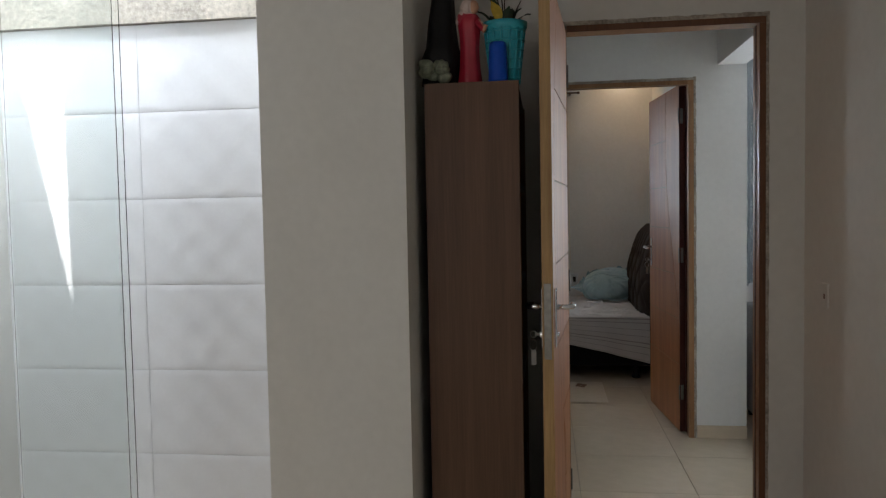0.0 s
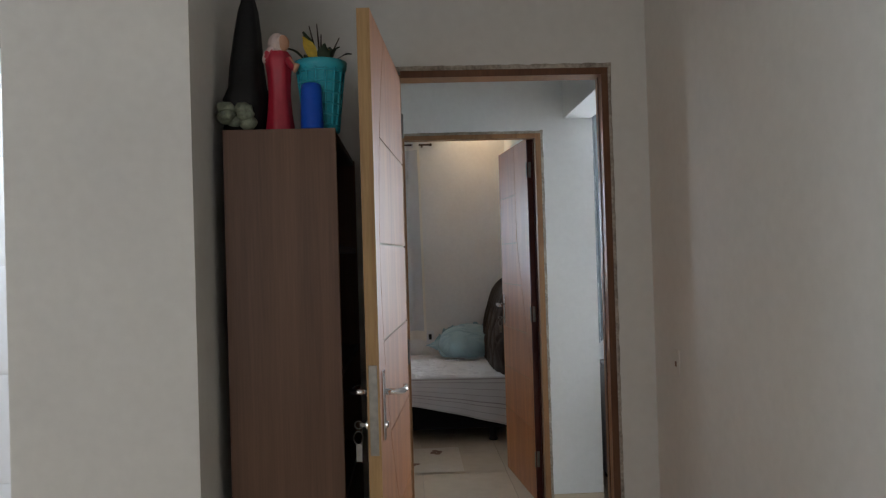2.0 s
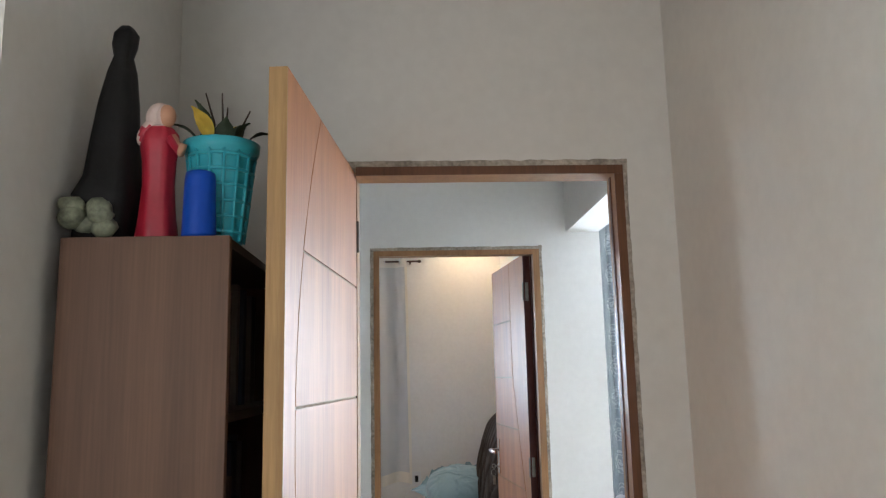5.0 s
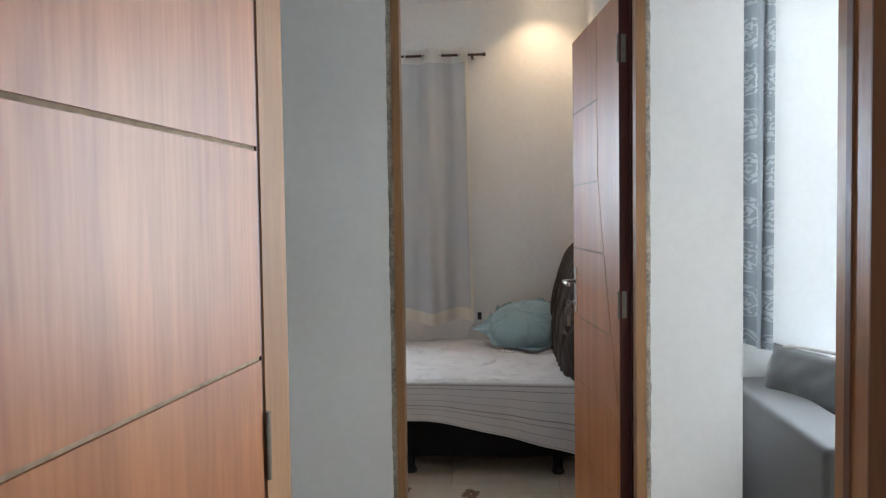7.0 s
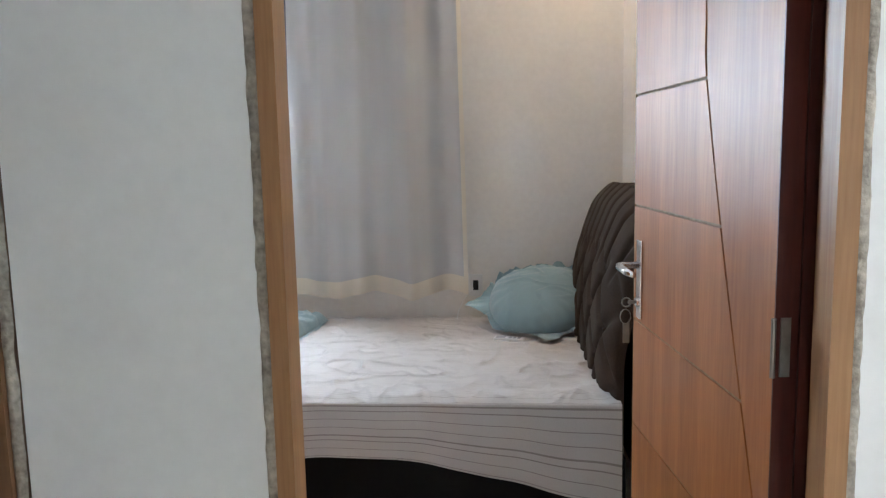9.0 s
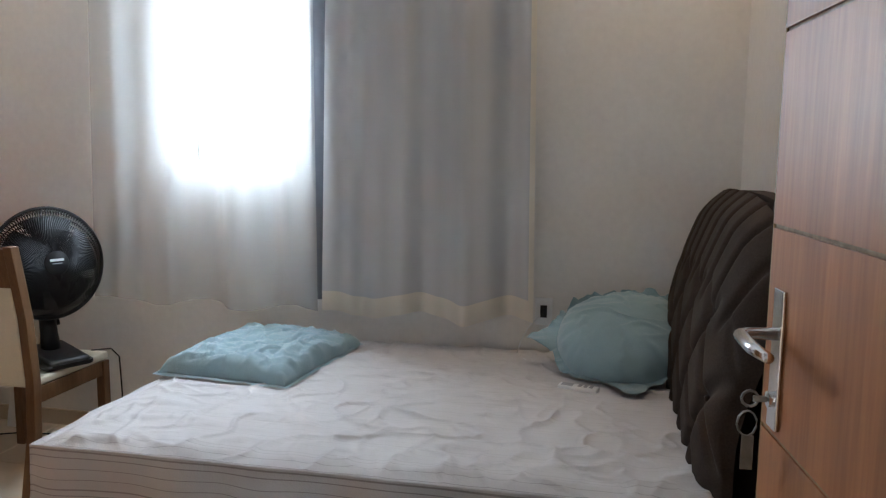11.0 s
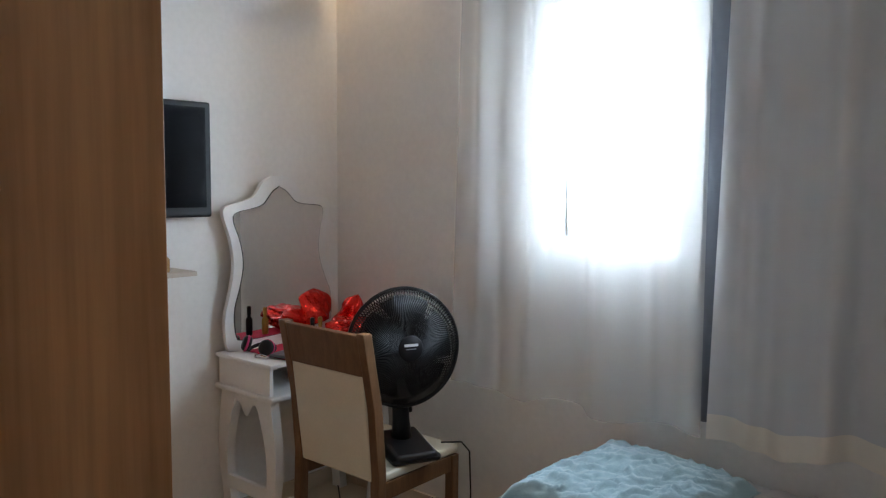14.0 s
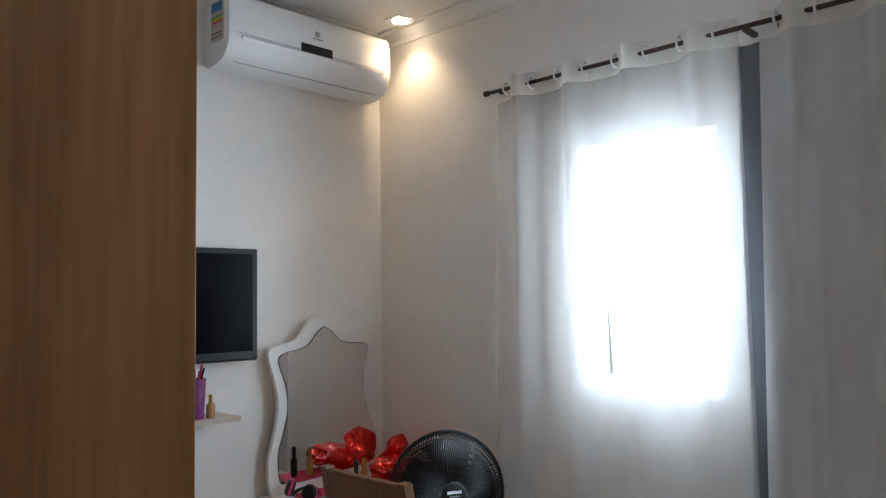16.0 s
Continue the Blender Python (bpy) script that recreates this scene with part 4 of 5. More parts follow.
def pillow(name, w, d, h, seed, crumple, label, m, quilted=0.0):
    power = 7.0 if quilted else 3.2
    def place(u, v, s):
        a, b = 2 * u - 1, 2 * v - 1
        k = (max(0, 1 - abs(a) ** power) * max(0, 1 - abs(b) ** power)) ** 0.5
        x, y = a * w / 2 * (1 - 0.05 * (1 - b * b) * abs(a) ** 4), b * d / 2 * (1 - 0.07 * (1 - a * a) * abs(b) ** 4)
        z = h * (0.18 + 0.82 * k) if s > 0 else 0.004 + 0.0 * k
        if s > 0:
            n1 = noise.fractal(Vector((a * 2 + seed, b * 2, seed)), 1, 2, 4)
            rid = 1 - abs(noise.noise(Vector((a * 3.2 + seed, b * 3.2 - a, seed + 4)))) * 4
            rid2 = 1 - abs(noise.noise(Vector((a * 6.5 - b * 2, b * 5 + seed, seed + 1)))) * 4
            z += 0.35 * crumple * max(0, rid2) ** 1.5 * k
            z += crumple * (0.9 * n1 + 0.8 * max(0, rid) ** 1.5) * (0.3 + 0.7 * k)
            if quilted:
                z -= quilted * (max(0, 1 - abs(math.sin(9 * a + 3 * b)) * 5) + max(0, 1 - abs(math.sin(9 * b - 3 * a)) * 5)) * k
        x += crumple * 0.8 * noise.noise(Vector((b * 3, a, seed + 9)))
        y += crumple * 0.8 * noise.noise(Vector((a * 3, b, seed + 7)))
        return Vector((x, y, max(z, 0.004)))
    bm = bmesh.new()
    n = 72
    tops = []
    for s in (1, -1):
        g = [[bm.verts.new(place(i / n, j / n, s)) for i in range(n + 1)] for j in range(n + 1)]
        for j in range(n):
            for i in range(n):
                bm.faces.new((g[j][i], g[j][i + 1], g[j + 1][i + 1], g[j + 1][i]))
        tops.append(g)
    rim = [(0, i) for i in range(n)] + [(i, n) for i in range(n)] + [(n, n - i) for i in range(n)] + [(n - i, 0) for i in range(n)]
    for (j, i), (j2, i2) in zip(rim, rim[1:] + rim[:1]):
        bm.faces.new((tops[0][j][i], tops[0][j2][i2], tops[1][j2][i2], tops[1][j][i]))
    p = thing(name, label, "pillow", m=m)
    part("cover", bm, BLUE, p, smooth=True)
    # a flat flange round the seam
    def flange(u, v):
        ang = 2 * math.pi * u
        c, s = math.cos(ang), math.sin(ang)
        k = 1 / max(abs(c), abs(s))
        r = 0.97 + 0.07 * v
        zz = 0.012 + 0.012 * noise.noise(Vector((c * 4, s * 4, seed))) * v
        return Vector((c * k * w / 2 * r, s * k * d / 2 * r, max(0.006, zz)))
    part("flange", sheet(120, 2, flange), BLUE, p)
    return p


pillow("pillow", 0.53, 0.64, 0.085, 2.0, 0.018, "flat teal quilted pillow lying on the bed", pose(-0.505, 7.225, 0.519, 0, 0, -6), quilted=0.008)


def crumpled_pillow():
    """A plump square pillow lying back on one corner, its flange crushed into frills."""
    p = thing("pillow", "crumpled teal pillow leaning towards the headboard", "pillow", m=pose(0.885, 7.365, 0.530))
    tilt = pose(0, 0, 0.118, 30, -6, 0)

    def rim(a):
        d = lambda c: (a - c + math.pi) % (2 * math.pi) - math.pi
        peak = 0.58 * math.exp(-(d(4.72) / 0.15) ** 2) + 0.42 * math.exp(-(d(2.95) / 0.17) ** 2) + 0.10 * math.exp(-(d(5.9) / 0.3) ** 2) + 0.06 * math.exp(-(d(1.2) / 0.4) ** 2)
        return peak, 1 + 0.035 * math.sin(3 * a + 1)

    def place(a, r, side):
        peak, k = rim(a)
        x, y = 0.262 * k * r * math.cos(a), 0.232 * k * r * math.sin(a)
        puff = max(0, 1 - r ** 3.0) ** 0.55
        pos = Vector((math.cos(a) * r, math.sin(a) * r, 0))
        radial = noise.noise(Vector((math.cos(a) * 6, math.sin(a) * 6, 2.0 * r + 3))) * r ** 4 * 0.022
        long_fold = max(0, 1 - abs(noise.noise(Vector((pos.x * 1.6, pos.y * 4.2 + pos.x, 7.0 + side)))) * 6) ** 1.5
        soft = noise.fractal(pos * 2.2 + Vector((4, 1, side)), 1, 2, 3)
        z = side * (0.125 * puff + (0.006 * soft + 0.010 * long_fold) * min(1, 2.5 * puff)) + radial
        return Vector((x, y, z))

    def world(v):
        q = tilt @ v
        q.z = max(q.z, 0.016 + 0.004 * noise.noise(q * 30))
        return q
    bm = sheet(130, 30, lambda u, v: world(place(2 * math.pi * u, max(0.002, v), 1)))
    part("cover", bm, BLUE, p)
    part("underside", sheet(90, 16, lambda u, v: world(place(2 * math.pi * u, max(0.002, v), -1))), BLUE, p)

    def frill(u, v):
        a = 2 * math.pi * u
        peak, k = rim(a)
        grow = 0.985 + (0.11 + 0.05 * noise.noise(Vector((math.cos(a) * 3, math.sin(a) * 3, 2))) + peak) * v
        c = Vector((math.cos(a), math.sin(a), 0))
        wave = v * (0.034 * noise.noise(c * 7.0 + Vector((0, 0, 9))) + 0.022 * noise.noise(c * 15.0) + 0.012 * noise.noise(c * 3.0 + Vector((2, 0, 0))))
        up = 0.035 * v * max(0, math.sin(a)) + 0.02 * v * max(0, math.cos(a))
        return world(Vector((0.262 * k * grow * math.cos(a), 0.232 * k * grow * math.sin(a), wave + up - 0.05 * peak * v)))
    part("flange", sheet(260, 6, frill), BLUE, p, "crushed frilled flange")


crumpled_pillow()
remote = thing("remote_control", "white air conditioner remote control on the bed", "remote control", m=pose(0.722, 7.11, 0.522, 0, 0, -14))
part("body", rbox(-0.07, 0.07, -0.022, 0.022, 0, 0.018, 0.006, 3), WHITEPL, remote, smooth=True)
part("display", rbox(-0.06, -0.018, -0.016, 0.016, 0.0182, 0.0192, 0.0003, 1), GREYPL, remote)
for i in range(3):
    for j in range(2):
        part("button", rbox(0.0 + 0.02 * i, 0.013 + 0.02 * i, -0.013 + 0.015 * j, -0.003 + 0.015 * j, 0.0182, 0.0202, 0.0005, 1), GREYPL, remote)

tagged(part("cable", tube(bmesh.new(), [(0.545, 7.62, 0.675), (0.50, 7.58, 0.63), (0.47, 7.56, 0.57), (0.46, 7.52, 0.525), (0.52, 7.46, 0.516), (0.62, 7.36, 0.516), (0.66, 7.22, 0.518)], 0.0025, 6), WHITEPL), "thin white charging cable across the bed", "cable")
so = thing("socket", "white wall socket with a dark plug hole", "socket", m=pose(0.558, 7.64, 0.69))
part("plate", rbox(-0.036, 0.036, -0.009, 0, -0.058, 0.058, 0.004, 2), WHITEPL, so)
part("outlet", rbox(-0.014, 0.014, -0.0115, -0.009, -0.026, 0.026, 0.001, 1), BLACK, so)

# curtains of the bedroom window
rod = thing("curtain_rod", "dark bronze curtain rod with end caps", "curtain rod")
part("rod", tube(bmesh.new(), [(-1.51, 7.55, 2.49), (0.60, 7.55, 2.49)], 0.0085, 12), ROD, rod, smooth=True)
for x, s in ((-1.51, -1), (0.60, 1)):
    part("end_cap", lathe([(0.013, 0), (0.013, 0.018), (0.006, 0.024)], 14, pose(x, 7.55, 2.49, 0, 90 * s, 0)), ROD, rod)
for x in (-1.44, -0.40, 0.53):
    part("bracket", box(bmesh.new(), x - 0.008, x + 0.008, 7.55, 7.64, 2.475, 2.49), ROD, rod)


def eyelets(parent, x0, x1, count):
    for k in range(count):
        x = x0 + (x1 - x0) * (k + 0.5) / count
        ang = np.linspace(0, 2 * math.pi, 21)[:-1]
        bm = tube(bmesh.new(), [(x + 0.006 * math.sin(a * 0), 7.55 + 0.024 * math.cos(a), 2.49 + 0.024 * math.sin(a)) for a in ang], 0.0045, 6, True)
        part("eyelet", bm, WHITEPL, parent, smooth=True)


def curtain(x0, x1, hem_z, label, cloth, hem_cloth, waves, amp, seed, hem_h):
    c = thing("curtain", label, "curtain", "bedroom curtains")
    w = x1 - x0

    def fn(z0, z1):
        def f(u, v):
            z = z0 + (z1 - z0) * v
            t = (z - hem_z) / (2.53 - hem_z)
            ph = 2 * math.pi * waves * u
            low = 1 - t
            yy = 7.55 + 0.030 * math.cos(ph) * (0.35 + 0.65 * t) - amp * low * math.sin(0.8 * ph + seed) - 0.3 * amp * math.sin(2.1 * ph + seed)
            x = x0 + w * u + 0.05 * low * (u - 0.45) * w + 0.008 * math.sin(ph)
            return Vector((x, min(yy, 7.625), z + 0.018 * low * math.sin(0.6 * ph + seed)))
        return f
    part("cloth", sheet(160, 50, fn(hem_z + hem_h, 2.44)), cloth, c)
    part("hem", sheet(160, 5, fn(hem_z, hem_z + hem_h)), hem_cloth, c, "doubled pale hem")
    part("header", sheet(160, 5, fn(2.44, 2.535)), HEADER, c, "stiff white heading with eyelets")
    if hem_cloth is not cloth:
        edge = fn(hem_z + hem_h, 2.44)
        part("side_hem", sheet(4, 50, lambda u, v: edge(0.972 + 0.03 * u, v) + Vector((0, -0.003, 0))), hem_cloth, c, "pale stitched side hem")
    eyelets(c, x0, x1, int(waves * 2))
    return c


curtain(-1.475, -0.435, 0.66, "thin white sheer curtain glowing before the window", SHEER, SHEER, 4.0, 0.026, 0.6, 0.10)
curtain(-0.36, 0.50, 0.655, "heavy grey lined curtain with a pale hem", BLACKOUT, HEM, 3.5, 0.042, 2.1, 0.085)
# Dark strip between the curtains: the gap's shade put into its colour.
tagged(part("gap_shade_strip", sheet(12, 30, lambda u, v: Vector((-0.445 + 0.11 * u, 7.585 + 0.01 * math.sin(5 * u), 0.70 + 1.74 * v))), GAP), "dark strip coloured as the shade between the curtains", "curtain")


# printed rug beside the bed
rug = thing("rug", "pale beige rug with brown printed flowers beside the bed", "rug", m=pose(0.23, 5.86, 0.0))
part("mat", sheet(40, 30, lambda u, v: Vector((-0.48 + 0.96 * u, -0.32 + 0.64 * v, 0.007 + 0.002 * noise.noise(Vector((u * 7, v * 5, 1)))))), mat("pale_beige_rug", (0.55, 0.47, 0.37), 0.95, vary=0.08, scale=14, bump=0.5, fine=300), rug)
BROWNPRINT = mat("brown_flower_print", (0.22, 0.12, 0.08), 0.95, vary=0.5, scale=40, bump=0.4, fine=300)
for fx, fy in ((-0.04, 0.22), (0.31, 0.18), (-0.32, 0.05), (0.12, -0.12), (-0.12, -0.2)):
    bm = bmesh.new()
    for k in range(6):
        a, l = 1.05 * k + fx * 9, 0.045 + 0.012 * (k % 3)
        petal = [bm.verts.new((fx + l * (0.55 + 0.45 * math.cos(b)) * math.cos(a) - 0.35 * l * math.sin(b) * math.sin(a), fy + l * (0.55 + 0.45 * math.cos(b)) * math.sin(a) + 0.35 * l * math.sin(b) * math.cos(a), 0.0105)) for b in np.linspace(0, 2 * math.pi, 11)[:-1]]
        bm.faces.new(petal)
    part("flower", bm, BROWNPRINT, rug)


# vanity with mirror
def vanity():
    v = thing("vanity_table", "white lacquered dressing table with curved legs", "dressing table", m=pose(-2.30, 6.93, 0))
    D, W = 0.375, 0.66
    part("top", rbox(-0.01, D, -0.012, W + 0.012, 0.757, 0.775, 0.006, 3), WHITEP, v)
    part("side", rbox(0, D - 0.02, 0.0, 0.018, 0.64, 0.757, 0.002, 1), WHITEP, v)
    part("side", rbox(0, D - 0.02, W - 0.018, W, 0.64, 0.757, 0.002, 1), WHITEP, v)
    part("back", box(bmesh.new(), 0, 0.012, 0.018, W - 0.018, 0.64, 0.757), WHITEP, v)
    part("divider", rbox(0.012, D - 0.03, 0.30, 0.318, 0.64, 0.757, 0.001, 1), WHITEP, v)
    part("ledge", rbox(-0.01, D + 0.012, -0.018, W + 0.018, 0.62, 0.642, 0.008, 3), WHITEP, v)
    pts = [(0, 0.62)] + [(0.075 + (D - 0.15) * u, 0.62 - 0.065 - 0.03 * math.cos(4 * math.pi * u)) for u in np.linspace(0, 1, 17)] + [(D, 0.62)]
    for y in (0.004, W - 0.022):
        part("apron", extrude_outline([(x, z) for x, z in pts], 0.018, pose(0, y, 0)), WHITEP, v)
    for y in (0.0, W):
        for x, s in ((0.055, -1), (D - 0.055, 1)):
            prof = []
            for side in (1, -1):
                zz = np.linspace(0, 0.62, 20) if side > 0 else np.linspace(0.62, 0, 20)
                for z in zz:
                    t = z / 0.62
                    bow = s * (0.035 * math.sin(math.pi * (t * 1.5 - 0.35)) + 0.02 * (1 - t) ** 3)
                    half = 0.024 + 0.028 * t ** 2.5 + 0.006 * (1 - t) ** 4
                    prof.append((x + bow + side * half, z))
            part("leg", extrude_outline(prof, 0.042, pose(0, y - (0.0 if y == 0 else 0.042), 0)), WHITEP, v)
        part("stretcher", rbox(0.05, D - 0.05, y - 0.0 if y == 0 else y - 0.02, y + 0.02 if y == 0 else y, 0.185, 0.245, 0.003, 1), WHITEP, v)


vanity()


def mirror_outline(k, y0, z0, z1):
    """Half-breadths of the shaped mirror, as fractions of its height."""
    half = [(0.0, 0.265), (0.06, 0.285), (0.22, 0.285), (0.34, 0.255), (0.50, 0.225), (0.66, 0.235), (0.78, 0.262), (0.835, 0.262), (0.855, 0.235), (0.865, 0.17), (0.885, 0.12), (0.93, 0.095), (0.97, 0.075), (0.993, 0.045), (1.0, 0.02)]
    half = [(a, 1.14 * b) for a, b in half]
    right = [(y0 + max(0.004, b - k), z0 + k + (z1 - z0 - 2 * k) * a) for a, b in half]
    left = [(y0 - max(0.004, b - k), z0 + k + (z1 - z0 - 2 * k) * a) for a, b in half[::-1]]
    out = right + left
    for _ in range(2):
        out = [((p[0] * (1 - t) + q[0] * t), (p[1] * (1 - t) + q[1] * t)) for p, q in zip(out, out[1:] + out[:1]) for t in (0.25, 0.75)]
    return out


mir = thing("mirror", "white framed shaped mirror leaning over the dressing table", "mirror", m=pose(-2.255, 7.265, 0.775, 0, -3, 90))
part("mirror_frame", extrude_outline(mirror_outline(0.0, 0.0, 0.0, 0.765), 0.022), WHITEP, mir)
part("glass", extrude_outline(mirror_outline(0.048, 0.0, 0.0, 0.765), 0.003, pose(0, -0.004, 0)), MIRROR, mir)
part("dark_edge", extrude_outline(mirror_outline(0.045, 0.0, 0.0, 0.765), 0.003, pose(0, -0.002, 0)), BLACK, mir)

tagged(part("table_cloth", sheet(30, 24, lambda u, v: Vector((-2.22 + 0.29 * v, 7.01 + 0.54 * u, 0.7785 + 0.002 * noise.noise(Vector((u * 6, v * 6, 0)))))), REDCLOTH), "crimson cloth mat on the dressing table", "table cloth")


def foil_bag(m, w, h, d, seed, label):
    def place(a, b):
        k = math.cos(math.pi / 2 * min(1, abs(b)) ** 3)
        r = 1 + 0.35 * noise.noise(Vector((math.cos(a) * 2.2, math.sin(a) * 2.2, b * 2 + seed))) + 0.12 * abs(noise.noise(Vector((math.cos(a) * 7, math.sin(a) * 7, b * 6 + seed))))
        return Vector((w / 2 * b * (1 + 0.04 * math.sin(3 * a)), d / 2 * k * r * math.cos(a), max(-h / 2, h / 2 * k * r * math.sin(a)) + h / 2))
    bm = sheet(46, 30, lambda u, v: place(2 * math.pi * u, 2 * v - 1))
    g = thing("gift_bag", label, "gift wrap", m=m)
    ob = part("wrap", bm, REDFOIL, g)
    for f in ob.data.polygons:
        f.use_smooth = False


foil_bag(pose(-1.99, 7.47, 0.78, 0, 0, 10), 0.34, 0.11, 0.18, 1.0, "shiny red foil gift wrap lying on the table")
foil_bag(pose(-2.11, 7.55, 0.84, 0, -62, 30), 0.26, 0.09, 0.14, 5.0, "gathered red foil gift bag standing up")
for x, y, h, mt, lb in ((-2.02, 7.22, 0.14, BLACK, "small dark bottle on the dressing table"), (-2.05, 7.29, 0.13, GOLD, "small gold perfume bottle")):
    bt = thing("bottle", lb, "bottle", m=pose(x, y, 0.781))
    part("body", lathe([(0.014, 0), (0.016, 0.01), (0.016, h * 0.55), (0.008, h * 0.65), (0.008, h * 0.72)], 16), mt, bt, smooth=True)
    part("cap", lathe([(0.010, h * 0.72), (0.010, h * 0.97), (0.007, h)], 14), mt, bt)
hp = thing("headphones", "black and red folded headphones on the table", "headphones", m=pose(-2.12, 7.02, 0.782))
part("headband", tube(bmesh.new(), [(0.07 * math.cos(a), 0.05 * math.sin(a), 0.012 + 0.02 * math.sin(a)) for a in np.linspace(-0.4, 3.5, 18)], 0.008, 8), BLACK, hp, smooth=True)
for s in (-1, 1):
    e = part("ear_cup", lathe([(0.028, 0), (0.034, 0.008), (0.034, 0.026), (0.024, 0.034)], 22, pose(s * 0.062, -0.01, 0.03, 70, 0, 30 * s)), BLACK, hp, smooth=True)
    part("ring", lathe([(0.035, 0.012), (0.0365, 0.014), (0.0365, 0.02), (0.035, 0.022)], 22, pose(s * 0.062, -0.01, 0.03, 70, 0, 30 * s)), PINK, e, "red ring")
ph = thing("wallet", "dark grey wallet lying on the red cloth", "wallet", m=pose(-2.0, 7.06, 0.782, 0, 0, 15))
part("body", rbox(-0.045, 0.045, -0.06, 0.06, 0, 0.014, 0.004, 2), mat("grey_leather", (0.08, 0.09, 0.10), 0.35, vary=0.15), ph)
br = thing("hair_clip", "small silver hair clip on the table", "hair clip", m=pose(-2.04, 6.97, 0.778, 0, 0, 20))
part("body", tube(bmesh.new(), [(-0.04, 0, 0.006), (-0.01, 0.004, 0.012), (0.03, 0, 0.007)], [0.006, 0.009, 0.004], 8), CHROME, br, smooth=True)


# chair
def chair():
    c = thing("dining_chair", "walnut dining chair with cream upholstered back and seat", "chair", m=pose(-1.575, 6.965, 0, 0, 0, 0))
    for x in (-0.215, 0.215):
        b2 = bmesh.new()
        path = [(0.0, -0.055), (0.24, -0.008), (0.45, 0.0), (0.70, -0.02), (0.985, -0.075)]
        rows = [[b2.verts.new((x + dx, y + dy, z)) for dx, dy in ((-0.019, -0.02), (0.019, -0.02), (0.019, 0.022), (-0.019, 0.022))] for z, y in path]
        for a, b in zip(rows, rows[1:]):
            for k in range(4):
                b2.faces.new((a[k], a[(k + 1) % 4], b[(k + 1) % 4], b[k]))
        b2.faces.new(rows[0][::-1]), b2.faces.new(rows[-1])
        bevel(b2, 0.004, 2)
        part("back_post", b2, CHAIRWOOD, c)
        part("leg", rbox(x - 0.02, x + 0.02, 0.40, 0.44, 0, 0.42, 0.004), CHAIRWOOD, c)
        part("side_rail", rbox(x - 0.012, x + 0.012, 0.02, 0.41, 0.355, 0.42, 0.003), CHAIRWOOD, c)
    part("front_rail", rbox(-0.2, 0.2, 0.41, 0.434, 0.355, 0.42, 0.003), CHAIRWOOD, c)
    part("top_rail", rbox(-0.196, 0.196, -0.011, 0.011, 0, 0.155, 0.004, 2, pose(0, -0.052, 0.825, 10)), CHAIRWOOD, c)
    part("back_panel", rbox(-0.196, 0.196, -0.010, 0.012, 0, 0.40, 0.008, 3, pose(0, -0.003, 0.43, 7)), CREAMSEAT, c, "cream leatherette back")
    part("seat", rbox(-0.225, 0.225, -0.01, 0.45, 0.42, 0.455, 0.014, 4), CREAMSEAT, c, "cream leatherette seat", smooth=True)


chair()


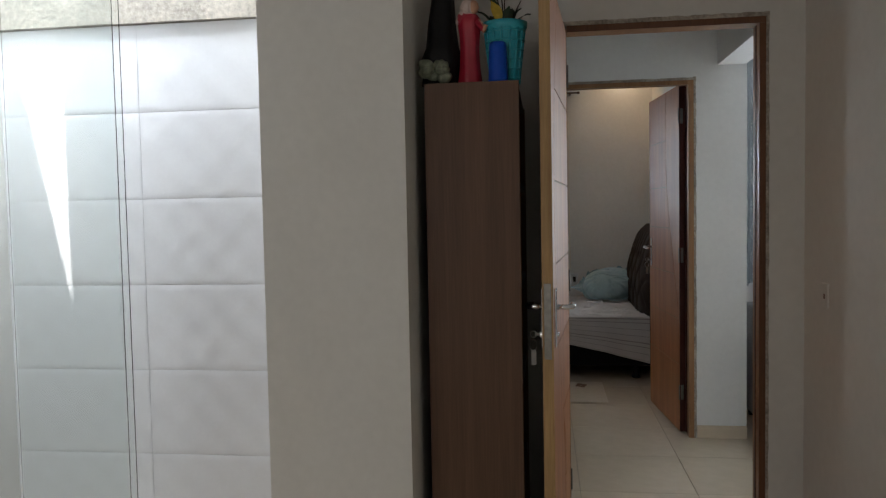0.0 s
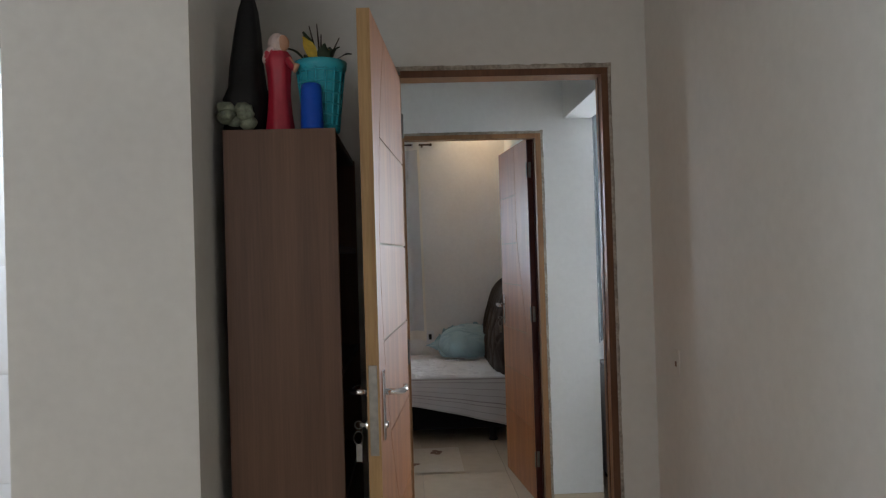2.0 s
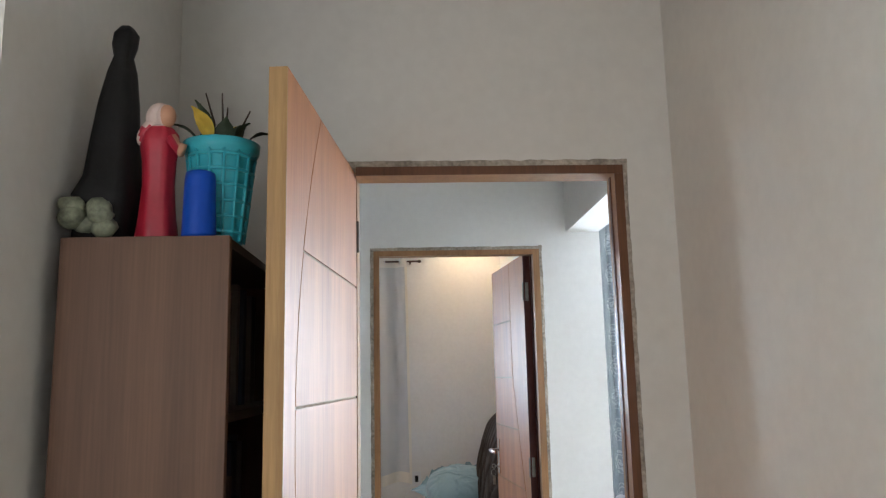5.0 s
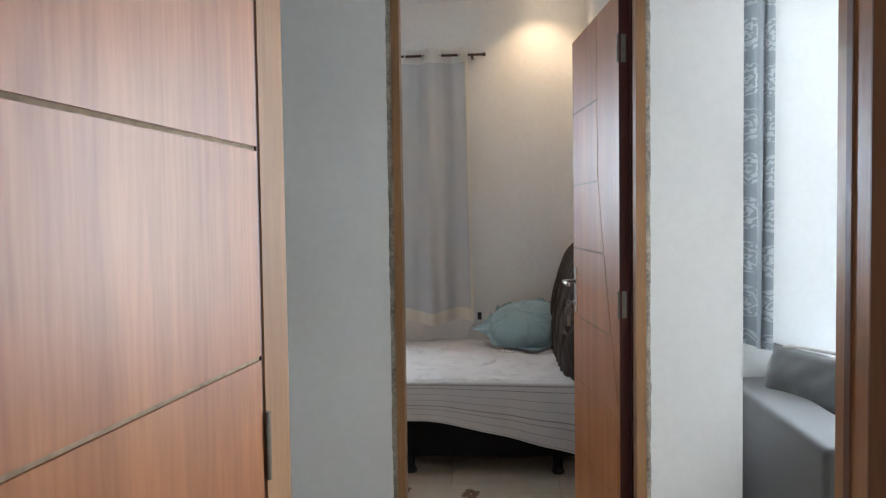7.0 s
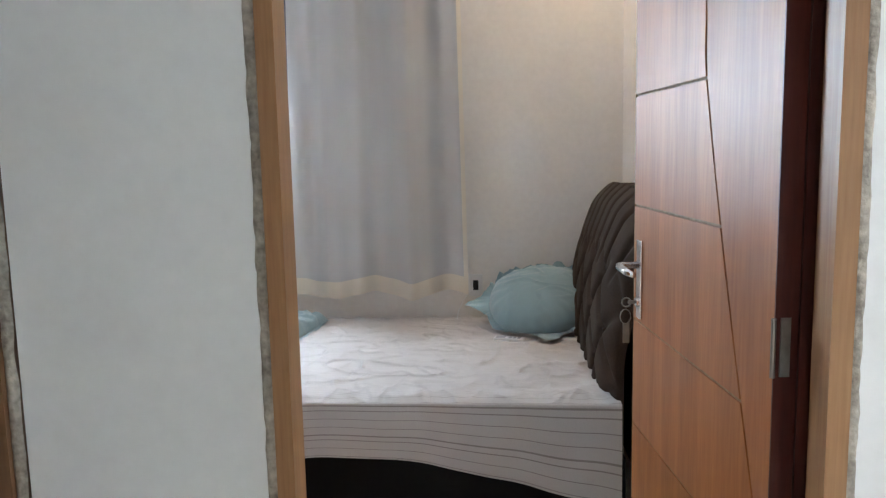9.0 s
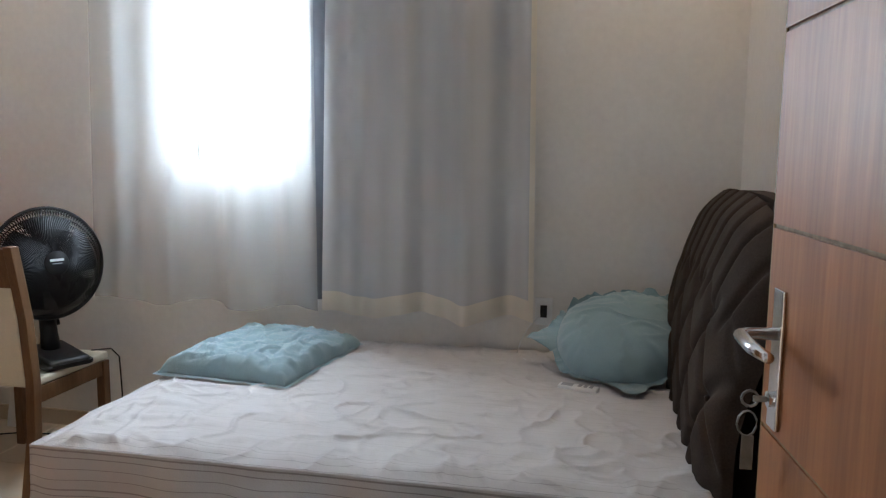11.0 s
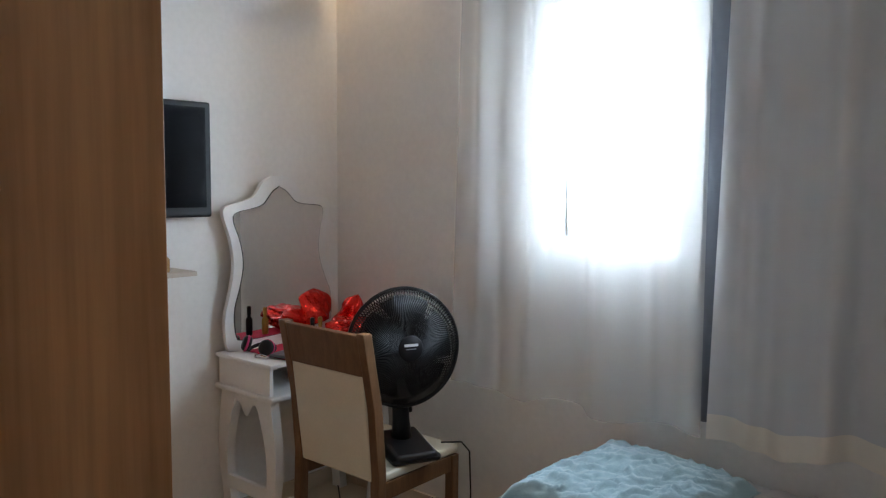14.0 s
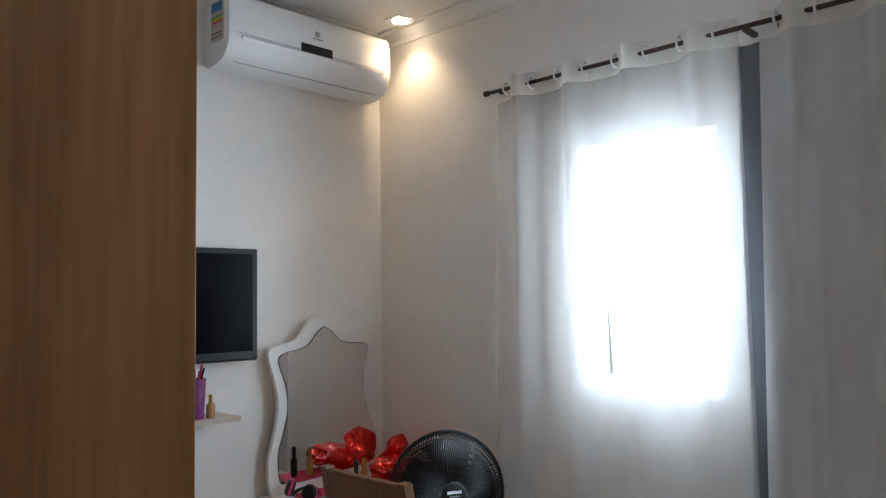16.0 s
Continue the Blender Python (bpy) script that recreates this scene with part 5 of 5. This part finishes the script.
# table fan, standing on the chair
def fan():
    f = thing("table_fan", "black plastic table fan with round wire grille on the chair", "fan", m=pose(-1.455, 7.20, 0.455, 0, 0, 64))
    bb = rbox(-0.10, 0.10, -0.15, 0.10, 0.0, 0.055, 0.022, 4)
    for w in bb.verts:
        if w.co.z > 0.03:
            w.co.x *= 0.86
            w.co.z += 0.10 * (w.co.y + 0.05) if w.co.y > -0.05 else 0.16 * (w.co.y + 0.05)
    part("base", bb, BLACK, f, smooth=True)
    for k in range(3):
        part("button", rbox(-0.03 + 0.022 * k, -0.014 + 0.022 * k, -0.092, -0.072, 0.026, 0.036, 0.002, 1), GREYPL, f)
    part("stem", tube(bmesh.new(), [(0, 0.02, 0.04), (0, 0.03, 0.12), (0, 0.04, 0.2)], [0.042, 0.034, 0.032], 16), BLACK, f, smooth=True)
    part("knob", lathe([(0.014, 0), (0.014, 0.02), (0.006, 0.024)], 14, pose(0.024, 0.035, 0.16, 0, 90, 0)), BLACK, f)
    head = pose(0, 0.0, 0.42, -6)  # the grille faces local -y
    cen = lambda x, y, z: head @ Vector((x, y, z))
    part("motor", lathe([(0.04, 0), (0.062, 0.02), (0.066, 0.08), (0.045, 0.12), (0.02, 0.13)], 26, head @ pose(0, 0.06, 0, -90)), BLACK, f, smooth=True)
    R = 0.228
    for nm, s in (("front_grille", -1), ("rear_grille", 1)):
        b2 = bmesh.new()
        for k in range(120):
            a0 = 2 * math.pi * k / 120
            pts = []
            for i in range(7):
                t = i / 6
                r = 0.05 + (R - 0.05) * t
                a = a0 + s * 0.55 * t
                pts.append(cen(r * math.cos(a), s * (0.072 * (1 - t ** 2.6)) - (0 if s < 0 else -0.0), r * math.sin(a)))
            tube(b2, pts, 0.0026, 4)
        for r, t in ((R * 0.62, 0.5), (R * 0.85, 0.8)):
            tube(b2, [cen(r * math.cos(a), s * 0.072 * (1 - t ** 2.6), r * math.sin(a)) for a in np.linspace(0, 2 * math.pi, 49)[:-1]], 0.0016, 4, True)
        part(nm, b2, BLACK, f)
    part("rim", tube(bmesh.new(), [cen(R * math.cos(a), 0, R * math.sin(a)) for a in np.linspace(0, 2 * math.pi, 65)[:-1]], 0.008, 8, True), BLACK, f, smooth=True)
    hub = part("hub_cap", lathe([(0.052, 0), (0.052, 0.006), (0.046, 0.012)], 30, head @ pose(0, -0.066, 0, 90)), BLACK, f, smooth=True)
    part("badge_bar", box(bmesh.new(), -0.028, 0.028, -0.0795, -0.0782, 0.008, 0.018, head), WHITEPL, hub)
    part("badge_bar", box(bmesh.new(), -0.02, 0.02, -0.0795, -0.0782, -0.003, 0.0, head), GREYPL, hub)
    for k in range(5):
        a = 2 * math.pi * k / 5
        bm2 = sheet(8, 8, lambda u, v: Vector(((0.035 + 0.16 * u) * math.cos(1.15 * (v - 0.5) * (1 - 0.1 * u) + 0.3 * u), 0.03 * (v - 0.5), (0.035 + 0.16 * u) * math.sin(1.15 * (v - 0.5) * (1 - 0.1 * u) + 0.3 * u))))
        bm2.transform(head @ Matrix.Rotation(a, 4, "Y"))
        part("blade", bm2, BLACKM, f)


fan()
tagged(part("cable", tube(bmesh.new(), [(-1.38, 7.34, 0.475), (-1.34, 7.42, 0.465), (-1.325, 7.455, 0.42), (-1.325, 7.465, 0.25), (-1.33, 7.47, 0.1), (-1.36, 7.48, 0.02), (-1.45, 7.49, 0.006), (-1.7, 7.50, 0.006), (-1.9, 7.47, 0.006), (-2.0, 7.42, 0.006), (-2.1, 7.45, 0.006), (-2.25, 7.57, 0.006), (-2.29, 7.6, 0.05), (-2.3, 7.61, 0.3)], 0.0035, 6), BLACK, smooth=True), "black power cable hanging behind the chair", "cable")


# television on the wall, with a shelf under it
tv = thing("television", "black flat television on a wall mount", "television", m=pose(-2.262, 6.50, 1.60, 0, 0, 86))
part("body", rbox(-0.37, 0.37, 0.0, 0.035, -0.235, 0.235, 0.010, 3), BLACK, tv, smooth=False)
part("screen", box(bmesh.new(), -0.345, 0.345, -0.0015, 0.0002, -0.195, 0.212), SCREEN, tv)
part("mount", box(bmesh.new(), -0.1, 0.1, 0.035, 0.058, -0.1, 0.1), BLACK, tv)
sh = thing("wall_shelf", "small pale wooden wall shelf", "shelf", m=pose(-2.32, 6.45, 1.157))
part("board", rbox(0, 0.185, -0.33, 0.28, -0.018, 0.0, 0.001, 1), mat("pale_laminate", (0.5, 0.43, 0.35), 0.5, vary=0.1, scale=12, stretch=(1, 8, 1)), sh)
pc = thing("pencil_cup", "purple patterned cup full of pens", "pencil cup", m=pose(-2.22, 6.575, 1.157))
part("cup", lathe([(0.032, 0), (0.034, 0.004), (0.042, 0.155), (0.039, 0.155), (0.034, 0.10)], 24), PURPLE, pc, smooth=True)
for i in range(7):
    a = i * 0.9
    part("pen", tube(bmesh.new(), [(0.012 * math.cos(a), 0.012 * math.sin(a), 0.11), (0.034 * math.cos(a), 0.034 * math.sin(a), 0.185 + 0.012 * (i % 3))], 0.0045, 7), (PINK, BLACK, REDCLOTH)[i % 3], pc)
bo = thing("perfume_bottle", "tiny clear amber perfume bottle", "bottle", m=pose(-2.19, 6.625, 1.157))
part("body", lathe([(0.015, 0), (0.017, 0.006), (0.017, 0.05), (0.007, 0.062)], 18), mat("amber_glass", (0.42, 0.26, 0.12), 0.15, vary=0.1), bo, smooth=True)
part("cap", lathe([(0.0075, 0.062), (0.0075, 0.09), (0.005, 0.092)], 12), GOLD, bo)


# air conditioner
def aircon():
    a = thing("air_conditioner", "white split air conditioner high on the wall", "air conditioner", m=pose(-2.32, 6.66, 2.585))
    W = 0.87
    prof = [(0.0, 0.02), (0.03, 0.0), (0.10, 0.004), (0.16, 0.022), (0.192, 0.06), (0.205, 0.105), (0.206, 0.20), (0.198, 0.27), (0.175, 0.30), (0.0, 0.30)]
    for _ in range(2):
        prof = [(p[0] * (1 - t) + q[0] * t, p[1] * (1 - t) + q[1] * t) for p, q in zip(prof, prof[1:] + prof[:1]) for t in (0.2, 0.8)]
    bm = extrude_outline(prof, W)
    part("body", bm, WHITEPL, a)
    part("flap", rbox(-0.004, 0.0045, 0.06, W - 0.05, -0.055, 0.055, 0.003, 2, pose(0.178, 0, 0.066, 0, 33, 0)), WHITEPL, a, "closed air flap")
    part("flap_gap", rbox(-0.003, 0.0015, 0.055, W - 0.045, -0.060, 0.058, 0.001, 1, pose(0.178, 0, 0.066, 0, 33, 0)), GREYPL, a)
    part("seam", box(bmesh.new(), 0.2, 0.2075, 0.03, W - 0.03, 0.122, 0.124), GREYPL, a)
    part("display", rbox(0.2, 0.2085, 0.35, 0.52, 0.115, 0.155, 0.002, 1), BLACK, a)
    part("logo_square", box(bmesh.new(), 0.2, 0.2075, 0.425, 0.45, 0.195, 0.22), GREYPL, a)
    part("logo_bar", box(bmesh.new(), 0.2, 0.2075, 0.41, 0.465, 0.183, 0.189), GREYPL, a)
    st = part("energy_label", box(bmesh.new(), 0.06, 0.16, -0.0015, 0.0, 0.10, 0.27), PAPER, a, "printed energy label")
    for z0, z1, c in ((0.225, 0.262, (0.03, 0.2, 0.5)), (0.196, 0.206, (0.1, 0.4, 0.1)), (0.186, 0.195, (0.6, 0.5, 0.05)), (0.176, 0.185, (0.6, 0.08, 0.04)), (0.115, 0.12, (0.1, 0.1, 0.1)), (0.13, 0.135, (0.1, 0.1, 0.1))):
        part("bar", box(bmesh.new(), 0.068, 0.15, -0.0028, -0.0015, z0, z1), mat("label_ink", c, 0.6), st)


aircon()
for (x, y) in ((-2.03, 7.52), (1.0, 7.40)):
    dl = thing("downlight", "small square recessed warm ceiling light", "ceiling light", "bedroom downlights", m=pose(x, y, HB))
    part("bezel", rbox(-0.055, 0.055, -0.055, 0.055, -0.006, 0.0, 0.002, 1), WHITEPL, dl)
    part("lamp_face", lathe([(0.036, -0.012), (0.036, -0.0062)], 24), LAMPM, dl)
    data = bpy.data.lights.new("downlight_beam", "SPOT")
    data.energy, data.color, data.spot_size, data.spot_blend, data.shadow_soft_size = 8, (1.0, 0.72, 0.42), radians(110), 0.7, 0.03
    lo = new("downlight_beam", data)
    lo.matrix_world = pose(x, y, HB - 0.02)


def wardrobe():
    w = thing("wardrobe", "tall brown wood-grain wardrobe beside the bedroom door", "wardrobe", m=pose(-0.646, 4.915, 0))
    part("side_panel", rbox(-0.02, 0.0, 0.0, 0.827, 0.0, 2.45, 0.0015, 1), WARDROBE, w)
    part("side_panel", rbox(-1.62, -1.60, 0.0, 0.80, 0.0, 2.45, 0.0015, 1), WARDROBE, w)
    part("top", box(bmesh.new(), -1.60, -0.02, 0.0, 0.80, 2.43, 2.45), WARDROBE, w)
    part("back", box(bmesh.new(), -1.60, -0.02, 0.0, 0.006, 0.0, 2.43), WARDROBE, w)
    for k in range(3):
        d = part("door", rbox(-1.598 + 0.526 * k, -1.078 + 0.526 * k, 0.80, 0.818, 0.06, 2.428, 0.002, 1), WARDROBE, w)
        part("handle", tube(bmesh.new(), [(-1.10 + 0.526 * k, 0.818, 1.0), (-1.10 + 0.526 * k, 0.84, 1.02), (-1.10 + 0.526 * k, 0.84, 1.2), (-1.10 + 0.526 * k, 0.818, 1.22)], 0.006, 8), CHROME, d)
    part("plinth", box(bmesh.new(), -1.60, -0.02, 0.74, 0.79, 0.0, 0.06), WARDROBE, w)


wardrobe()

# ---- tiles, last ----



def embossed():
    """One wall tile with low wavy relief."""
    W, T = 0.598, 0.3105
    def fn(u, v):
        flat = lambda w, n: w if w in (0.0, 1.0) else 0.003 + 0.994 * (w - 1 / n) / (1 - 2 / n)
        u, v = flat(u, 32), flat(v, 16)
        a, b = u * W, v * T
        cell = math.sin(2 * math.pi * (a / 0.149 + 0.5 * (int(v * 3.999) % 2))) * (0.5 - 0.5 * math.cos(2 * math.pi * v * 4))
        edge = min(u, 1 - u, v, 1 - v)
        y = -0.010 - 0.0016 * cell * (1 if edge > 0.02 else 0)
        return Vector((a, y if edge > 0 else -0.0098, b))
    bm = sheet(32, 16, fn)
    return bm


bm = embossed()
bmesh.ops.recalc_face_normals(bm, faces=bm.faces)
me = bpy.data.meshes.new("tile")
bm.to_mesh(me)
bm.free()
me.materials.append(TILE)
wall_ob = bpy.data.objects["wall_shower"]
for r in range(7):
    for k in range(2):
        o = new("tile", me)
        o.parent = wall_ob
        o.matrix_basis = pose(-1.77 + 0.6 * k, 2.7149, 2.074 - 0.312 * (r + 1) + 0.002)

S = 0.557
bm = rbox(0, S - 0.003, 0, S - 0.003, -0.005, 0, 0.0008, 1)
bmesh.ops.recalc_face_normals(bm, faces=bm.faces)
me = bpy.data.meshes.new("tile")
bm.to_mesh(me)
bm.free()
me.materials.append(PORCELAIN)
for i in range(-5, 6):
    for j in range(-12, 5):
        o = new("tile", me)
        o.parent = floor_ob
        o.matrix_basis = pose(0.435 + S * i, 4.95 + S * j, 0)
